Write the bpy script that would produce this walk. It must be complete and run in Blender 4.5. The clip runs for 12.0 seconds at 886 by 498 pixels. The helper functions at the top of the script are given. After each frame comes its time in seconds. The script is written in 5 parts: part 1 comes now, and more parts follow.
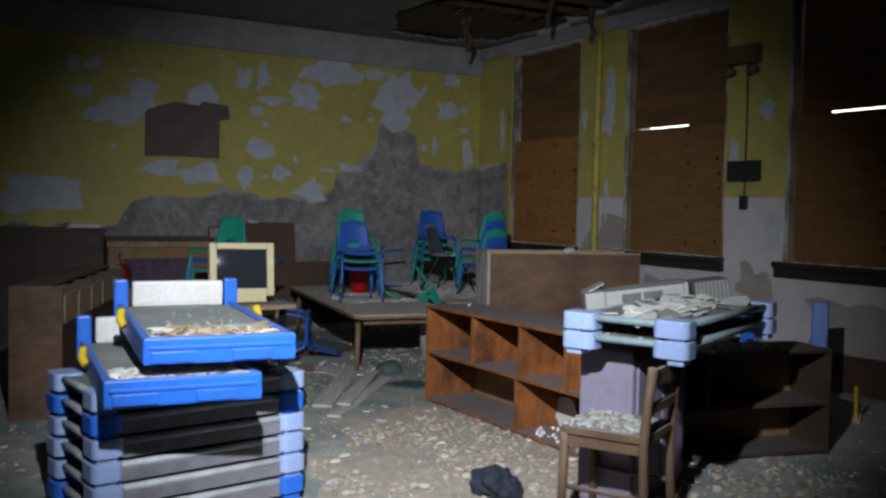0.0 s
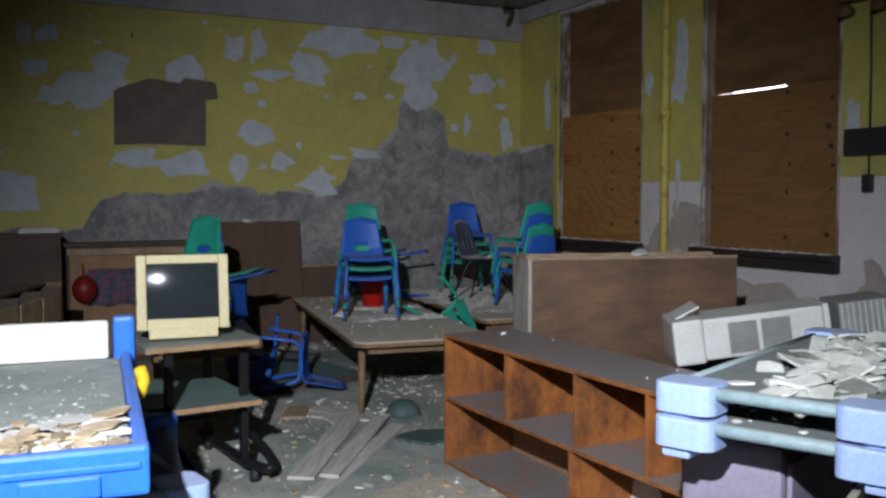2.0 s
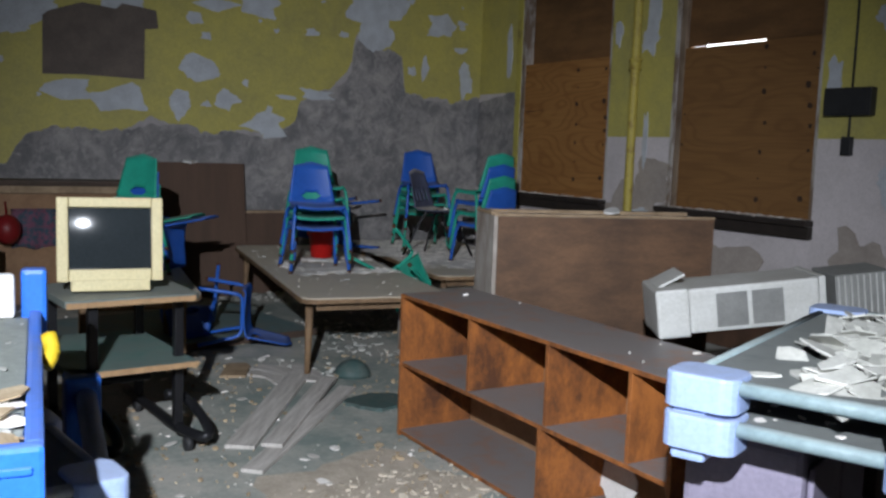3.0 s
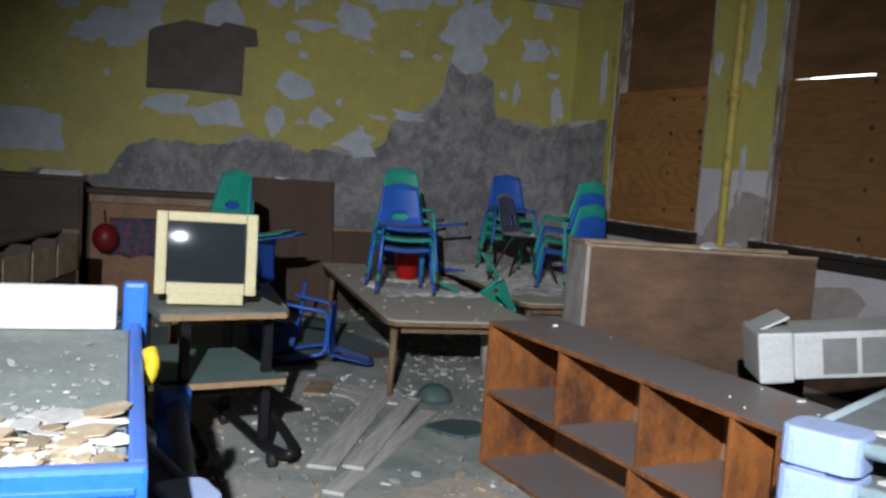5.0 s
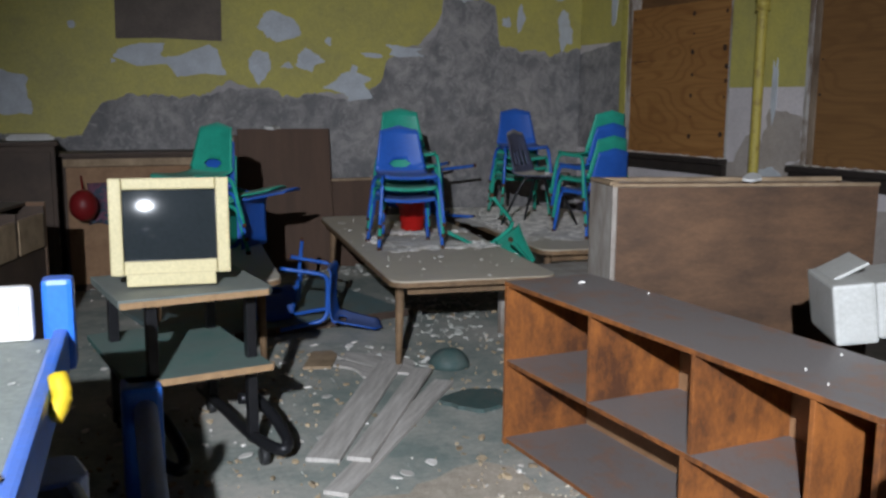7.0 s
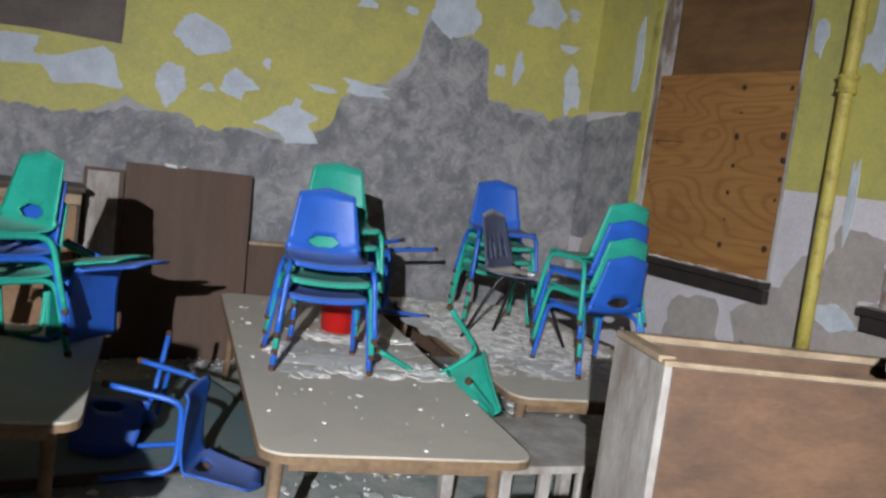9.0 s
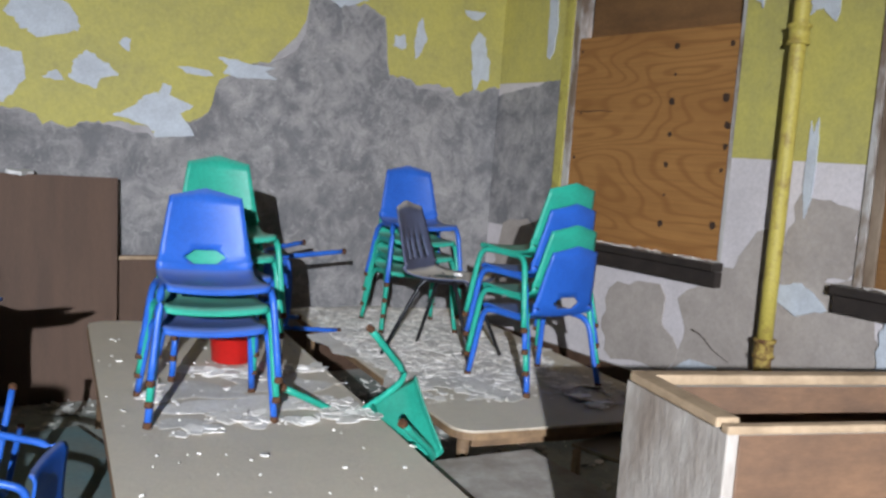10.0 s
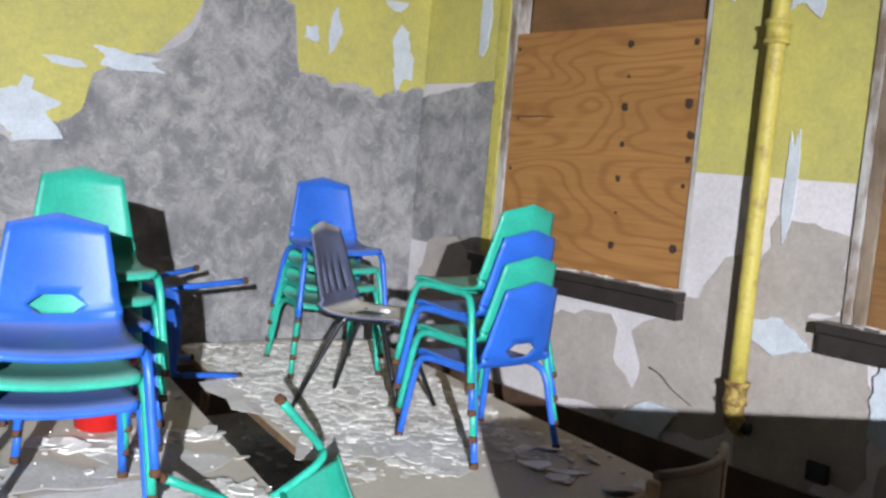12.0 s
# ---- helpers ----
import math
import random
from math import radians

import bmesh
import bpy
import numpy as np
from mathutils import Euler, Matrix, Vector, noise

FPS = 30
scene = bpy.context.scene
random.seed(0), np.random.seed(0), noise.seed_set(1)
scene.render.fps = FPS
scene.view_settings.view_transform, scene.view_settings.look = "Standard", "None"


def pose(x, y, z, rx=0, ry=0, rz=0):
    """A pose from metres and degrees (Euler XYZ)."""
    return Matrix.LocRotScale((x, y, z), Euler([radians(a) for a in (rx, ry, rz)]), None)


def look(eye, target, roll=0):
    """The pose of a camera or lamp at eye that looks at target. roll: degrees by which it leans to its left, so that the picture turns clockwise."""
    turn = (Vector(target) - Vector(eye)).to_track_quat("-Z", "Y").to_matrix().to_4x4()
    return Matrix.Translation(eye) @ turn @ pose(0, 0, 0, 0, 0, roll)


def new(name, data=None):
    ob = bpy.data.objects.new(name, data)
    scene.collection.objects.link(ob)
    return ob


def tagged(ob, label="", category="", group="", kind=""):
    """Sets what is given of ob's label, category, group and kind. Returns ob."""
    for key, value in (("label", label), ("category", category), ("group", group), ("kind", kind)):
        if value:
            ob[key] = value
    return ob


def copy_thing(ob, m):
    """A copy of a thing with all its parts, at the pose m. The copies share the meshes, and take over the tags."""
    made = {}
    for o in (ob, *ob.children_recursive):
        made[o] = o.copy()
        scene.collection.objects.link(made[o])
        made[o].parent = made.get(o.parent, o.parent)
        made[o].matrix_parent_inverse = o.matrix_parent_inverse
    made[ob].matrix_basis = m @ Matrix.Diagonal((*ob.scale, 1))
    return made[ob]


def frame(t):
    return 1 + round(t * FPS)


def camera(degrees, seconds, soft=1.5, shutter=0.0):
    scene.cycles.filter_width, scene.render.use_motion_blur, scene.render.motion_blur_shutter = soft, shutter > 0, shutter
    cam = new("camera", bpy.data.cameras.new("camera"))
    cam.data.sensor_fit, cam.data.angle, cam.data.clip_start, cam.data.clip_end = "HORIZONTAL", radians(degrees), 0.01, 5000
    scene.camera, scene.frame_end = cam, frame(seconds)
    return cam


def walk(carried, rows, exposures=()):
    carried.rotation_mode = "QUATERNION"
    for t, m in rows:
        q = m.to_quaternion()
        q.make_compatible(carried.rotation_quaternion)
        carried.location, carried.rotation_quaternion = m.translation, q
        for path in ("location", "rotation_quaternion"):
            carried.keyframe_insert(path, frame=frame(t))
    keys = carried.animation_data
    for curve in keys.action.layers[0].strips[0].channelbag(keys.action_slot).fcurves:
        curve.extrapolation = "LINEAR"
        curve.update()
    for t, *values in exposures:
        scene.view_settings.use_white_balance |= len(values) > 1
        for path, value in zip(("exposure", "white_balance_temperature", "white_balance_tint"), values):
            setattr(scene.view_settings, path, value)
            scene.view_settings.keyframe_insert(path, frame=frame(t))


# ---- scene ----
cam = camera(52.0, 12.0, soft=2.7)
PATH = [
    (0, (-0.839, -0.913, 1.391), (0.169, 0.812, 1.302), 1.2),
    (0.5, (-0.614, -0.522, 1.396), (0.471, 1.157, 1.336), 0.2),
    (1, (-0.342, -0.2, 1.399), (0.691, 1.511, 1.324), -3.1),
    (1.5, (-0.019, 0.191, 1.409), (0.944, 1.943, 1.392), 2.8),
    (2, (0.198, 0.582, 1.396), (1.11, 2.358, 1.287), -0.1),
    (2.5, (0.306, 0.909, 1.393), (1.329, 2.621, 1.234), 1.6),
    (2.7, (0.321, 0.958, 1.392), (1.34, 2.669, 1.204), 1.7),
    (4.3, (0.332, 1.003, 1.376), (1.296, 2.738, 1.133), 4.1),
    (4.5, (0.327, 1.017, 1.378), (1.268, 2.767, 1.151), 4.0),
    (5, (0.295, 1.05, 1.405), (1.158, 2.845, 1.224), 4.1),
    (5.5, (0.315, 1.145, 1.428), (1.109, 2.964, 1.183), 2.6),
    (6, (0.292, 1.177, 1.418), (1.159, 2.964, 1.189), 4.2),
    (6.5, (0.346, 1.296, 1.414), (1.201, 3.076, 1.097), 0.0),
    (6.7, (0.447, 1.398, 1.41), (1.289, 3.184, 1.091), -0.1),
    (8.3, (1.098, 2.61, 1.442), (1.901, 4.415, 1.128), 3.7),
    (8.5, (1.243, 2.822, 1.444), (2.047, 4.631, 1.159), 3.9),
    (9, (1.497, 3.211, 1.461), (2.387, 4.992, 1.265), 7.6),
    (9.5, (1.631, 3.591, 1.461), (2.641, 5.308, 1.291), 6.8),
    (10, (1.785, 3.922, 1.447), (2.87, 5.589, 1.242), 4.3),
    (10.5, (2.011, 4.235, 1.465), (3.113, 5.896, 1.305), 4.5),
    (11, (2.117, 4.488, 1.487), (3.361, 6.045, 1.32), 3.5),
    (11.5, (2.142, 4.576, 1.48), (3.404, 6.109, 1.239), 3.8),
    (12, (2.113, 4.572, 1.481), (3.366, 6.12, 1.297), 4.9),
]
EXPOSURES = [(0, -0.75), (2.5, -0.25), (6.5, -0.15), (8.5, 0.7), (9.5, 1.15), (10.5, 1.48), (12, 1.85)]
walk(cam, [(t, look(eye, target, roll)) for t, eye, target, roll in PATH], EXPOSURES)
# ---- world: daylight outside, seen only through the gaps between the boards ----
world = bpy.data.worlds.new("world")
scene.world = world
world.use_nodes = True
wn, wl = world.node_tree.nodes, world.node_tree.links
sky = wn.new("ShaderNodeTexSky")
sky.sky_type = "NISHITA"
sky.sun_disc = False
sky.sun_elevation, sky.sun_rotation = radians(35), radians(200)
wl.new(sky.outputs["Color"], wn["Background"].inputs["Color"])
wn["Background"].inputs["Strength"].default_value = 0.15

# the hand torch, the only lamp in the boarded-up room
torch = bpy.data.lights.new("torch", "SPOT")
torch.energy, torch.spot_size, torch.spot_blend = 2050.0, radians(70), 1.0
torch.shadow_soft_size, torch.color = 0.03, (0.80, 0.86, 0.95)
TORCH_AT = (-0.5, 0.2, 2.45)
backdrop_mat = bpy.data.materials.new("overcast_daylight")
backdrop_mat.use_nodes = True
bn = backdrop_mat.node_tree.nodes["Principled BSDF"]
bn.inputs["Base Color"].default_value = (0.8, 0.85, 0.9, 1)
bn.inputs["Emission Color"].default_value, bn.inputs["Emission Strength"].default_value = (0.9, 0.95, 1.0, 1), 6.0
new("torch", torch).matrix_world = look(TORCH_AT, (2.95, 5.9, 0.0))


# ---- materials ----
def material(name, base, dark=None, rough=0.7, metal=0.0, scale=6.0, fine=70.0, mix=0.5, bump=0.15, dust=0.0,
             dust_colour=(0.36, 0.34, 0.31), stretch=(1, 1, 1), vary=0.0, low=0.35, high=0.65, spec=0.35, grain=0.0, tex=0.62):
    """A worn surface: base and dark mixed by a coarse and a fine noise, relief, and dust on what faces up."""
    m = bpy.data.materials.new(name)
    m.use_nodes = True
    n, l = m.node_tree.nodes, m.node_tree.links
    b = n["Principled BSDF"]
    tc = n.new("ShaderNodeTexCoord")
    mp = n.new("ShaderNodeMapping")
    mp.inputs["Scale"].default_value = stretch
    l.new(tc.outputs["Object"], mp.inputs["Vector"])
    big, small = n.new("ShaderNodeTexNoise"), n.new("ShaderNodeTexNoise")
    for t, s, d in ((big, scale, 6.0), (small, fine, 3.0)):
        t.inputs["Scale"].default_value, t.inputs["Detail"].default_value, t.inputs["Roughness"].default_value = s, d, tex
        l.new(mp.outputs["Vector"], t.inputs["Vector"])
    ramp = n.new("ShaderNodeMapRange")
    ramp.inputs["From Min"].default_value, ramp.inputs["From Max"].default_value = low, high
    if grain:
        wave = n.new("ShaderNodeTexWave")
        wave.bands_direction = "Z"
        for key, value in (("Scale", grain), ("Distortion", 16.0), ("Detail", 4.0), ("Detail Scale", 0.45), ("Detail Roughness", 0.55)):
            wave.inputs[key].default_value = value
        l.new(tc.outputs["Object"], wave.inputs["Vector"])
        both = n.new("ShaderNodeMath")
        both.operation = "MULTIPLY_ADD"
        both.inputs[1].default_value = 0.08
        l.new(wave.outputs["Fac"], both.inputs[0])
        half = n.new("ShaderNodeMath")
        half.operation = "MULTIPLY"
        half.inputs[1].default_value = 0.9
        l.new(big.outputs["Fac"], half.inputs[0])
        l.new(half.outputs[0], both.inputs[2])
        l.new(both.outputs[0], ramp.inputs["Value"])
    else:
        l.new(big.outputs["Fac"], ramp.inputs["Value"])
    dark = dark or tuple(0.6 * c for c in base)
    mx = n.new("ShaderNodeMix")
    mx.data_type = "RGBA"
    mx.inputs["A"].default_value, mx.inputs["B"].default_value = (*base, 1), (*dark, 1)
    f = n.new("ShaderNodeMath")
    f.operation = "MULTIPLY"
    f.inputs[1].default_value = mix
    l.new(ramp.outputs["Result"], f.inputs[0])
    l.new(f.outputs[0], mx.inputs["Factor"])
    grain = n.new("ShaderNodeMapRange")
    grain.inputs["To Min"].default_value, grain.inputs["To Max"].default_value = 0.72, 1.18
    l.new(small.outputs["Fac"], grain.inputs["Value"])
    mul = n.new("ShaderNodeVectorMath")
    mul.operation = "SCALE"
    l.new(mx.outputs["Result"], mul.inputs[0])
    l.new(grain.outputs["Result"], mul.inputs["Scale"])
    out = mul.outputs["Vector"]
    if vary:
        info = n.new("ShaderNodeNewGeometry")
        vr = n.new("ShaderNodeMapRange")
        vr.inputs["To Min"].default_value, vr.inputs["To Max"].default_value = 1 - vary, 1 + vary
        l.new(info.outputs["Random Per Island"], vr.inputs["Value"])
        mul2 = n.new("ShaderNodeVectorMath")
        mul2.operation = "SCALE"
        l.new(out, mul2.inputs[0])
        l.new(vr.outputs["Result"], mul2.inputs["Scale"])
        out = mul2.outputs["Vector"]
    if dust:
        geo = n.new("ShaderNodeNewGeometry")
        sep = n.new("ShaderNodeSeparateXYZ")
        l.new(geo.outputs["Normal"], sep.inputs[0])
        up = n.new("ShaderNodeMapRange")
        up.inputs["From Min"].default_value, up.inputs["From Max"].default_value = 0.55, 0.95
        l.new(sep.outputs["Z"], up.inputs["Value"])
        dn = n.new("ShaderNodeMapRange")
        dn.inputs["From Min"].default_value, dn.inputs["From Max"].default_value = 0.18, 0.50
        l.new(big.outputs["Fac"], dn.inputs["Value"])
        df = n.new("ShaderNodeMath")
        df.operation = "MULTIPLY"
        l.new(up.outputs["Result"], df.inputs[0])
        l.new(dn.outputs["Result"], df.inputs[1])
        df2 = n.new("ShaderNodeMath")
        df2.operation = "MULTIPLY"
        df2.inputs[1].default_value = dust
        l.new(df.outputs[0], df2.inputs[0])
        dm = n.new("ShaderNodeMix")
        dm.data_type = "RGBA"
        dm.inputs["B"].default_value = (*dust_colour, 1)
        l.new(df2.outputs[0], dm.inputs["Factor"])
        l.new(out, dm.inputs["A"])
        out = dm.outputs["Result"]
    l.new(out, b.inputs["Base Color"])
    b.inputs["Roughness"].default_value, b.inputs["Metallic"].default_value = rough, metal
    b.inputs["Specular IOR Level"].default_value = spec
    if bump:
        add = n.new("ShaderNodeMath")
        add.operation = "MULTIPLY_ADD"
        add.inputs[1].default_value = 0.35
        l.new(small.outputs["Fac"], add.inputs[0])
        l.new(big.outputs["Fac"], add.inputs[2])
        bn = n.new("ShaderNodeBump")
        bn.inputs["Strength"].default_value, bn.inputs["Distance"].default_value = bump, 0.02
        l.new(add.outputs[0], bn.inputs["Height"])
        l.new(bn.outputs["Normal"], b.inputs["Normal"])
    return m




def link_noise(n, l, vector, scale, detail, rough, twist=0.0):
    t = n.new("ShaderNodeTexNoise")
    for key, value in (("Scale", scale), ("Detail", detail), ("Roughness", rough), ("Distortion", twist)):
        t.inputs[key].default_value = value
    l.new(vector, t.inputs["Vector"])
    return t.outputs["Fac"]


def link_range(n, l, value, a, b, c=0.0, d=1.0):
    r = n.new("ShaderNodeMapRange")
    for key, v in (("From Min", a), ("From Max", b), ("To Min", c), ("To Max", d)):
        r.inputs[key].default_value = v
    l.new(value, r.inputs["Value"])
    return r.outputs["Result"]


def link_mix(n, l, factor, a, b):
    m = n.new("ShaderNodeMix")
    m.data_type = "RGBA"
    l.new(factor, m.inputs["Factor"])
    for key, v in (("A", a), ("B", b)):
        if isinstance(v, tuple):
            m.inputs[key].default_value = (*v, 1)
        else:
            l.new(v, m.inputs[key])
    return m.outputs["Result"]


def link_math(n, l, kind, a, b):
    m = n.new("ShaderNodeMath")
    m.operation = kind
    for k, v in enumerate((a, b)):
        if isinstance(v, (int, float)):
            m.inputs[k].default_value = v
        else:
            l.new(v, m.inputs[k])
    return m.outputs[0]


def old_plaster(name):
    """Bare grey plaster: soot-dark blotches, pale scuffs and pits."""
    m = bpy.data.materials.new(name)
    m.use_nodes = True
    n, l = m.node_tree.nodes, m.node_tree.links
    b = n["Principled BSDF"]
    at = n.new("ShaderNodeTexCoord").outputs["Object"]
    broad = link_noise(n, l, at, 1.7, 5, 0.6, 0.6)
    blot = link_noise(n, l, at, 6.5, 8, 0.72, 0.5)
    scuff = link_noise(n, l, at, 13.0, 6, 0.7, 1.2)
    pit = link_noise(n, l, at, 70.0, 4, 0.7)
    col = link_mix(n, l, link_range(n, l, blot, 0.40, 0.60), (0.20, 0.193, 0.197), (0.37, 0.345, 0.335))
    col = link_mix(n, l, link_range(n, l, broad, 0.48, 0.68, 0.0, 0.62), col, (0.125, 0.122, 0.128))
    col = link_mix(n, l, link_range(n, l, scuff, 0.55, 0.68, 0.0, 0.6), col, (0.47, 0.44, 0.42))
    col = link_mix(n, l, link_range(n, l, pit, 0.56, 0.74, 0.0, 0.7), col, (0.10, 0.096, 0.10))
    l.new(col, b.inputs["Base Color"])
    b.inputs["Roughness"].default_value, b.inputs["Specular IOR Level"].default_value = 0.95, 0.2
    high = link_math(n, l, "ADD", link_math(n, l, "MULTIPLY", pit, 0.35), blot)
    bump = n.new("ShaderNodeBump")
    bump.inputs["Strength"].default_value, bump.inputs["Distance"].default_value = 0.9, 0.018
    l.new(high, bump.inputs["Height"])
    l.new(bump.outputs["Normal"], b.inputs["Normal"])
    return m


def rotary_plywood(name, pale, line, stain, bold):
    """Plywood with wandering cathedral grain, fine streaks and broad water stains."""
    m = bpy.data.materials.new(name)
    m.use_nodes = True
    n, l = m.node_tree.nodes, m.node_tree.links
    b = n["Principled BSDF"]
    mp = n.new("ShaderNodeMapping")
    mp.inputs["Scale"].default_value = (1.0, 0.55, 1.9)
    l.new(n.new("ShaderNodeTexCoord").outputs["Object"], mp.inputs["Vector"])
    at = mp.outputs["Vector"]
    hills = link_noise(n, l, at, 1.5, 1.5, 0.4, 0.25)
    rings = link_math(n, l, "SINE", link_math(n, l, "MULTIPLY", hills, 110.0), 0.0)
    fine = n.new("ShaderNodeMapping")
    fine.inputs["Scale"].default_value = (1.0, 1.2, 26.0)
    l.new(at, fine.inputs["Vector"])
    streak = link_noise(n, l, fine.outputs["Vector"], 3.5, 5, 0.65)
    broad = link_noise(n, l, at, 1.1, 5, 0.65)
    col = link_mix(n, l, link_range(n, l, streak, 0.35, 0.68), pale, tuple(0.72 * c for c in pale))
    col = link_mix(n, l, link_range(n, l, rings, 0.3, 1.0, 0.0, bold), col, line)
    col = link_mix(n, l, link_range(n, l, broad, 0.46, 0.72, 0.0, 0.6), col, stain)
    l.new(col, b.inputs["Base Color"])
    b.inputs["Roughness"].default_value, b.inputs["Specular IOR Level"].default_value = 0.75, 0.25
    bump = n.new("ShaderNodeBump")
    bump.inputs["Strength"].default_value, bump.inputs["Distance"].default_value = 0.25, 0.004
    l.new(streak, bump.inputs["Height"])
    l.new(bump.outputs["Normal"], b.inputs["Normal"])
    return m


PLASTER = old_plaster("bare_plaster")
YELLOW = material("yellow_paint", (0.52, 0.455, 0.120), (0.36, 0.32, 0.125), 0.6, scale=2.6, fine=45, mix=0.85, bump=0.2, tex=0.8, low=0.38, high=0.7)
PEEL = material("pale_blue_undercoat", (0.55, 0.58, 0.62), (0.42, 0.43, 0.46), 0.8, scale=9, fine=90, mix=0.7, bump=0.2)
BROWN_PATCH = material("brown_board_paper", (0.17, 0.135, 0.115), (0.11, 0.09, 0.08), 0.9, scale=5, fine=60, mix=0.8, bump=0.3)
LILAC_WALL = material("lilac_white_paint", (0.66, 0.60, 0.605), (0.50, 0.455, 0.45), 0.7, scale=2.5, fine=60, mix=0.7, bump=0.15, tex=0.75)
UNDERCOAT = material("pinkish_grey_undercoat", (0.44, 0.41, 0.41), (0.33, 0.305, 0.305), 0.85, scale=6, fine=70, mix=0.8, bump=0.3)
BEIGE_PLASTER = material("beige_plaster", (0.42, 0.365, 0.325), (0.31, 0.265, 0.235), 0.9, scale=4, fine=50, mix=0.8, bump=0.3, tex=0.75)
CORNICE = material("grey_white_cornice", (0.42, 0.40, 0.41), (0.28, 0.27, 0.28), 0.85, scale=3, fine=45, mix=0.8, bump=0.2)
CEILING = material("grey_ceiling", (0.25, 0.25, 0.255), (0.15, 0.15, 0.155), 0.9, scale=1.6, fine=30, mix=0.8, bump=0.3)
LATH = material("old_lath_wood", (0.15, 0.095, 0.06), (0.07, 0.045, 0.03), 0.9, scale=12, fine=60, mix=0.8, bump=0.6, stretch=(1, 6, 1))
FLOOR = material("dirty_lino_floor", (0.46, 0.44, 0.395), (0.20, 0.25, 0.23), 0.75, scale=1.3, fine=32, mix=0.9, bump=0.35, low=0.40, high=0.60, tex=0.78)
PLY_BOARD = rotary_plywood("warm_plywood", (0.39, 0.185, 0.058), (0.19, 0.078, 0.022), (0.22, 0.092, 0.027), 0.5)
# torch falloff put into the colour: darker plywood for windows 2 and 3
PLY_DIMMED = rotary_plywood("dimmed_plywood", (0.24, 0.120, 0.043), (0.13, 0.060, 0.022), (0.12, 0.056, 0.021), 0.35)
PLY_DARK = material("weathered_plywood", (0.19, 0.095, 0.036), (0.10, 0.05, 0.02), 0.8, scale=2.4, fine=40, mix=0.85, bump=0.15, stretch=(1, 0.9, 3.2))
KNOT = material("dark_knot", (0.055, 0.03, 0.018), rough=0.8, scale=30, bump=0.2)
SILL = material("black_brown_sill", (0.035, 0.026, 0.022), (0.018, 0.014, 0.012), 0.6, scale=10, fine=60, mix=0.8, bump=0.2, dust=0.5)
TRIM_WHITE = material("chipped_white_trim", (0.46, 0.43, 0.40), (0.16, 0.10, 0.06), 0.7, scale=7, fine=60, mix=0.9, bump=0.3, low=0.44, high=0.58, stretch=(1, 1, 0.35))
TRIM_BROWN = material("stripped_brown_trim", (0.28, 0.21, 0.15), (0.10, 0.06, 0.035), 0.75, scale=7, fine=60, mix=0.9, bump=0.3, stretch=(1, 1, 0.35))
TRIM_YELLOW = material("yellow_trim", (0.45, 0.39, 0.09), (0.18, 0.13, 0.06), 0.6, scale=8, mix=0.7, bump=0.2, low=0.5, high=0.65)
BASEBOARD = material("brown_baseboard", (0.10, 0.055, 0.035), (0.05, 0.03, 0.02), 0.6, scale=7, mix=0.8, bump=0.2, dust=0.6)
PIPE = material("yellow_pipe_paint", (0.50, 0.40, 0.085), (0.26, 0.165, 0.05), 0.5, scale=11, fine=70, mix=0.8, bump=0.25, low=0.50, high=0.68, tex=0.75)
PIPE_RUST = material("rust_stained_pipe_paint", (0.42, 0.30, 0.075), (0.13, 0.055, 0.022), 0.7, scale=22, fine=90, mix=1.0, bump=0.5, low=0.42, high=0.58, tex=0.75)
RUST = material("rusty_steel", (0.14, 0.065, 0.03), (0.07, 0.03, 0.018), 0.85, metal=0.3, scale=25, mix=0.8, bump=0.5)
BLACK_BOX = material("black_metal_box", (0.03, 0.03, 0.032), rough=0.5, scale=10, bump=0.1)
BROWN_BOX = material("brown_lamp_housing", (0.16, 0.10, 0.05), rough=0.6, scale=10, bump=0.1)
BLUE = material("blue_plastic", (0.022, 0.115, 0.50), (0.018, 0.085, 0.38), 0.42, scale=7, fine=90, mix=0.7, bump=0.06, dust=0.28)
GREEN = material("teal_green_plastic", (0.025, 0.36, 0.25), (0.02, 0.27, 0.19), 0.42, scale=7, fine=90, mix=0.7, bump=0.06, dust=0.28)
BLUE_TUBE = material("blue_enamel", (0.025, 0.13, 0.54), (0.02, 0.085, 0.38), 0.35, scale=20, mix=0.6, bump=0.06)
GREEN_TUBE = material("green_enamel", (0.025, 0.38, 0.27), (0.02, 0.27, 0.19), 0.35, scale=20, mix=0.6, bump=0.06)
NAVY = material("navy_plastic", (0.085, 0.10, 0.165), (0.055, 0.063, 0.105), 0.5, scale=9, mix=0.7, bump=0.1, dust=1.0, dust_colour=(0.60, 0.54, 0.47))
BLACK_TUBE = material("black_steel_tube", (0.022, 0.022, 0.025), rough=0.35, metal=0.4, scale=20, bump=0.06)
BEIGE = material("beige_plastic", (0.28, 0.225, 0.15), (0.18, 0.145, 0.095), 0.5, scale=8, mix=0.7, bump=0.1, dust=0.4)
TABLETOP = material("dusty_laminate", (0.60, 0.515, 0.405), (0.40, 0.335, 0.25), 0.6, scale=4, fine=60, mix=0.9, bump=0.2, tex=0.78, dust=0.5, dust_colour=(0.64, 0.585, 0.505))
TABLE_EDGE = material("worn_wood_edge", (0.26, 0.16, 0.085), (0.12, 0.075, 0.045), 0.7, scale=10, fine=60, mix=0.8, bump=0.2)
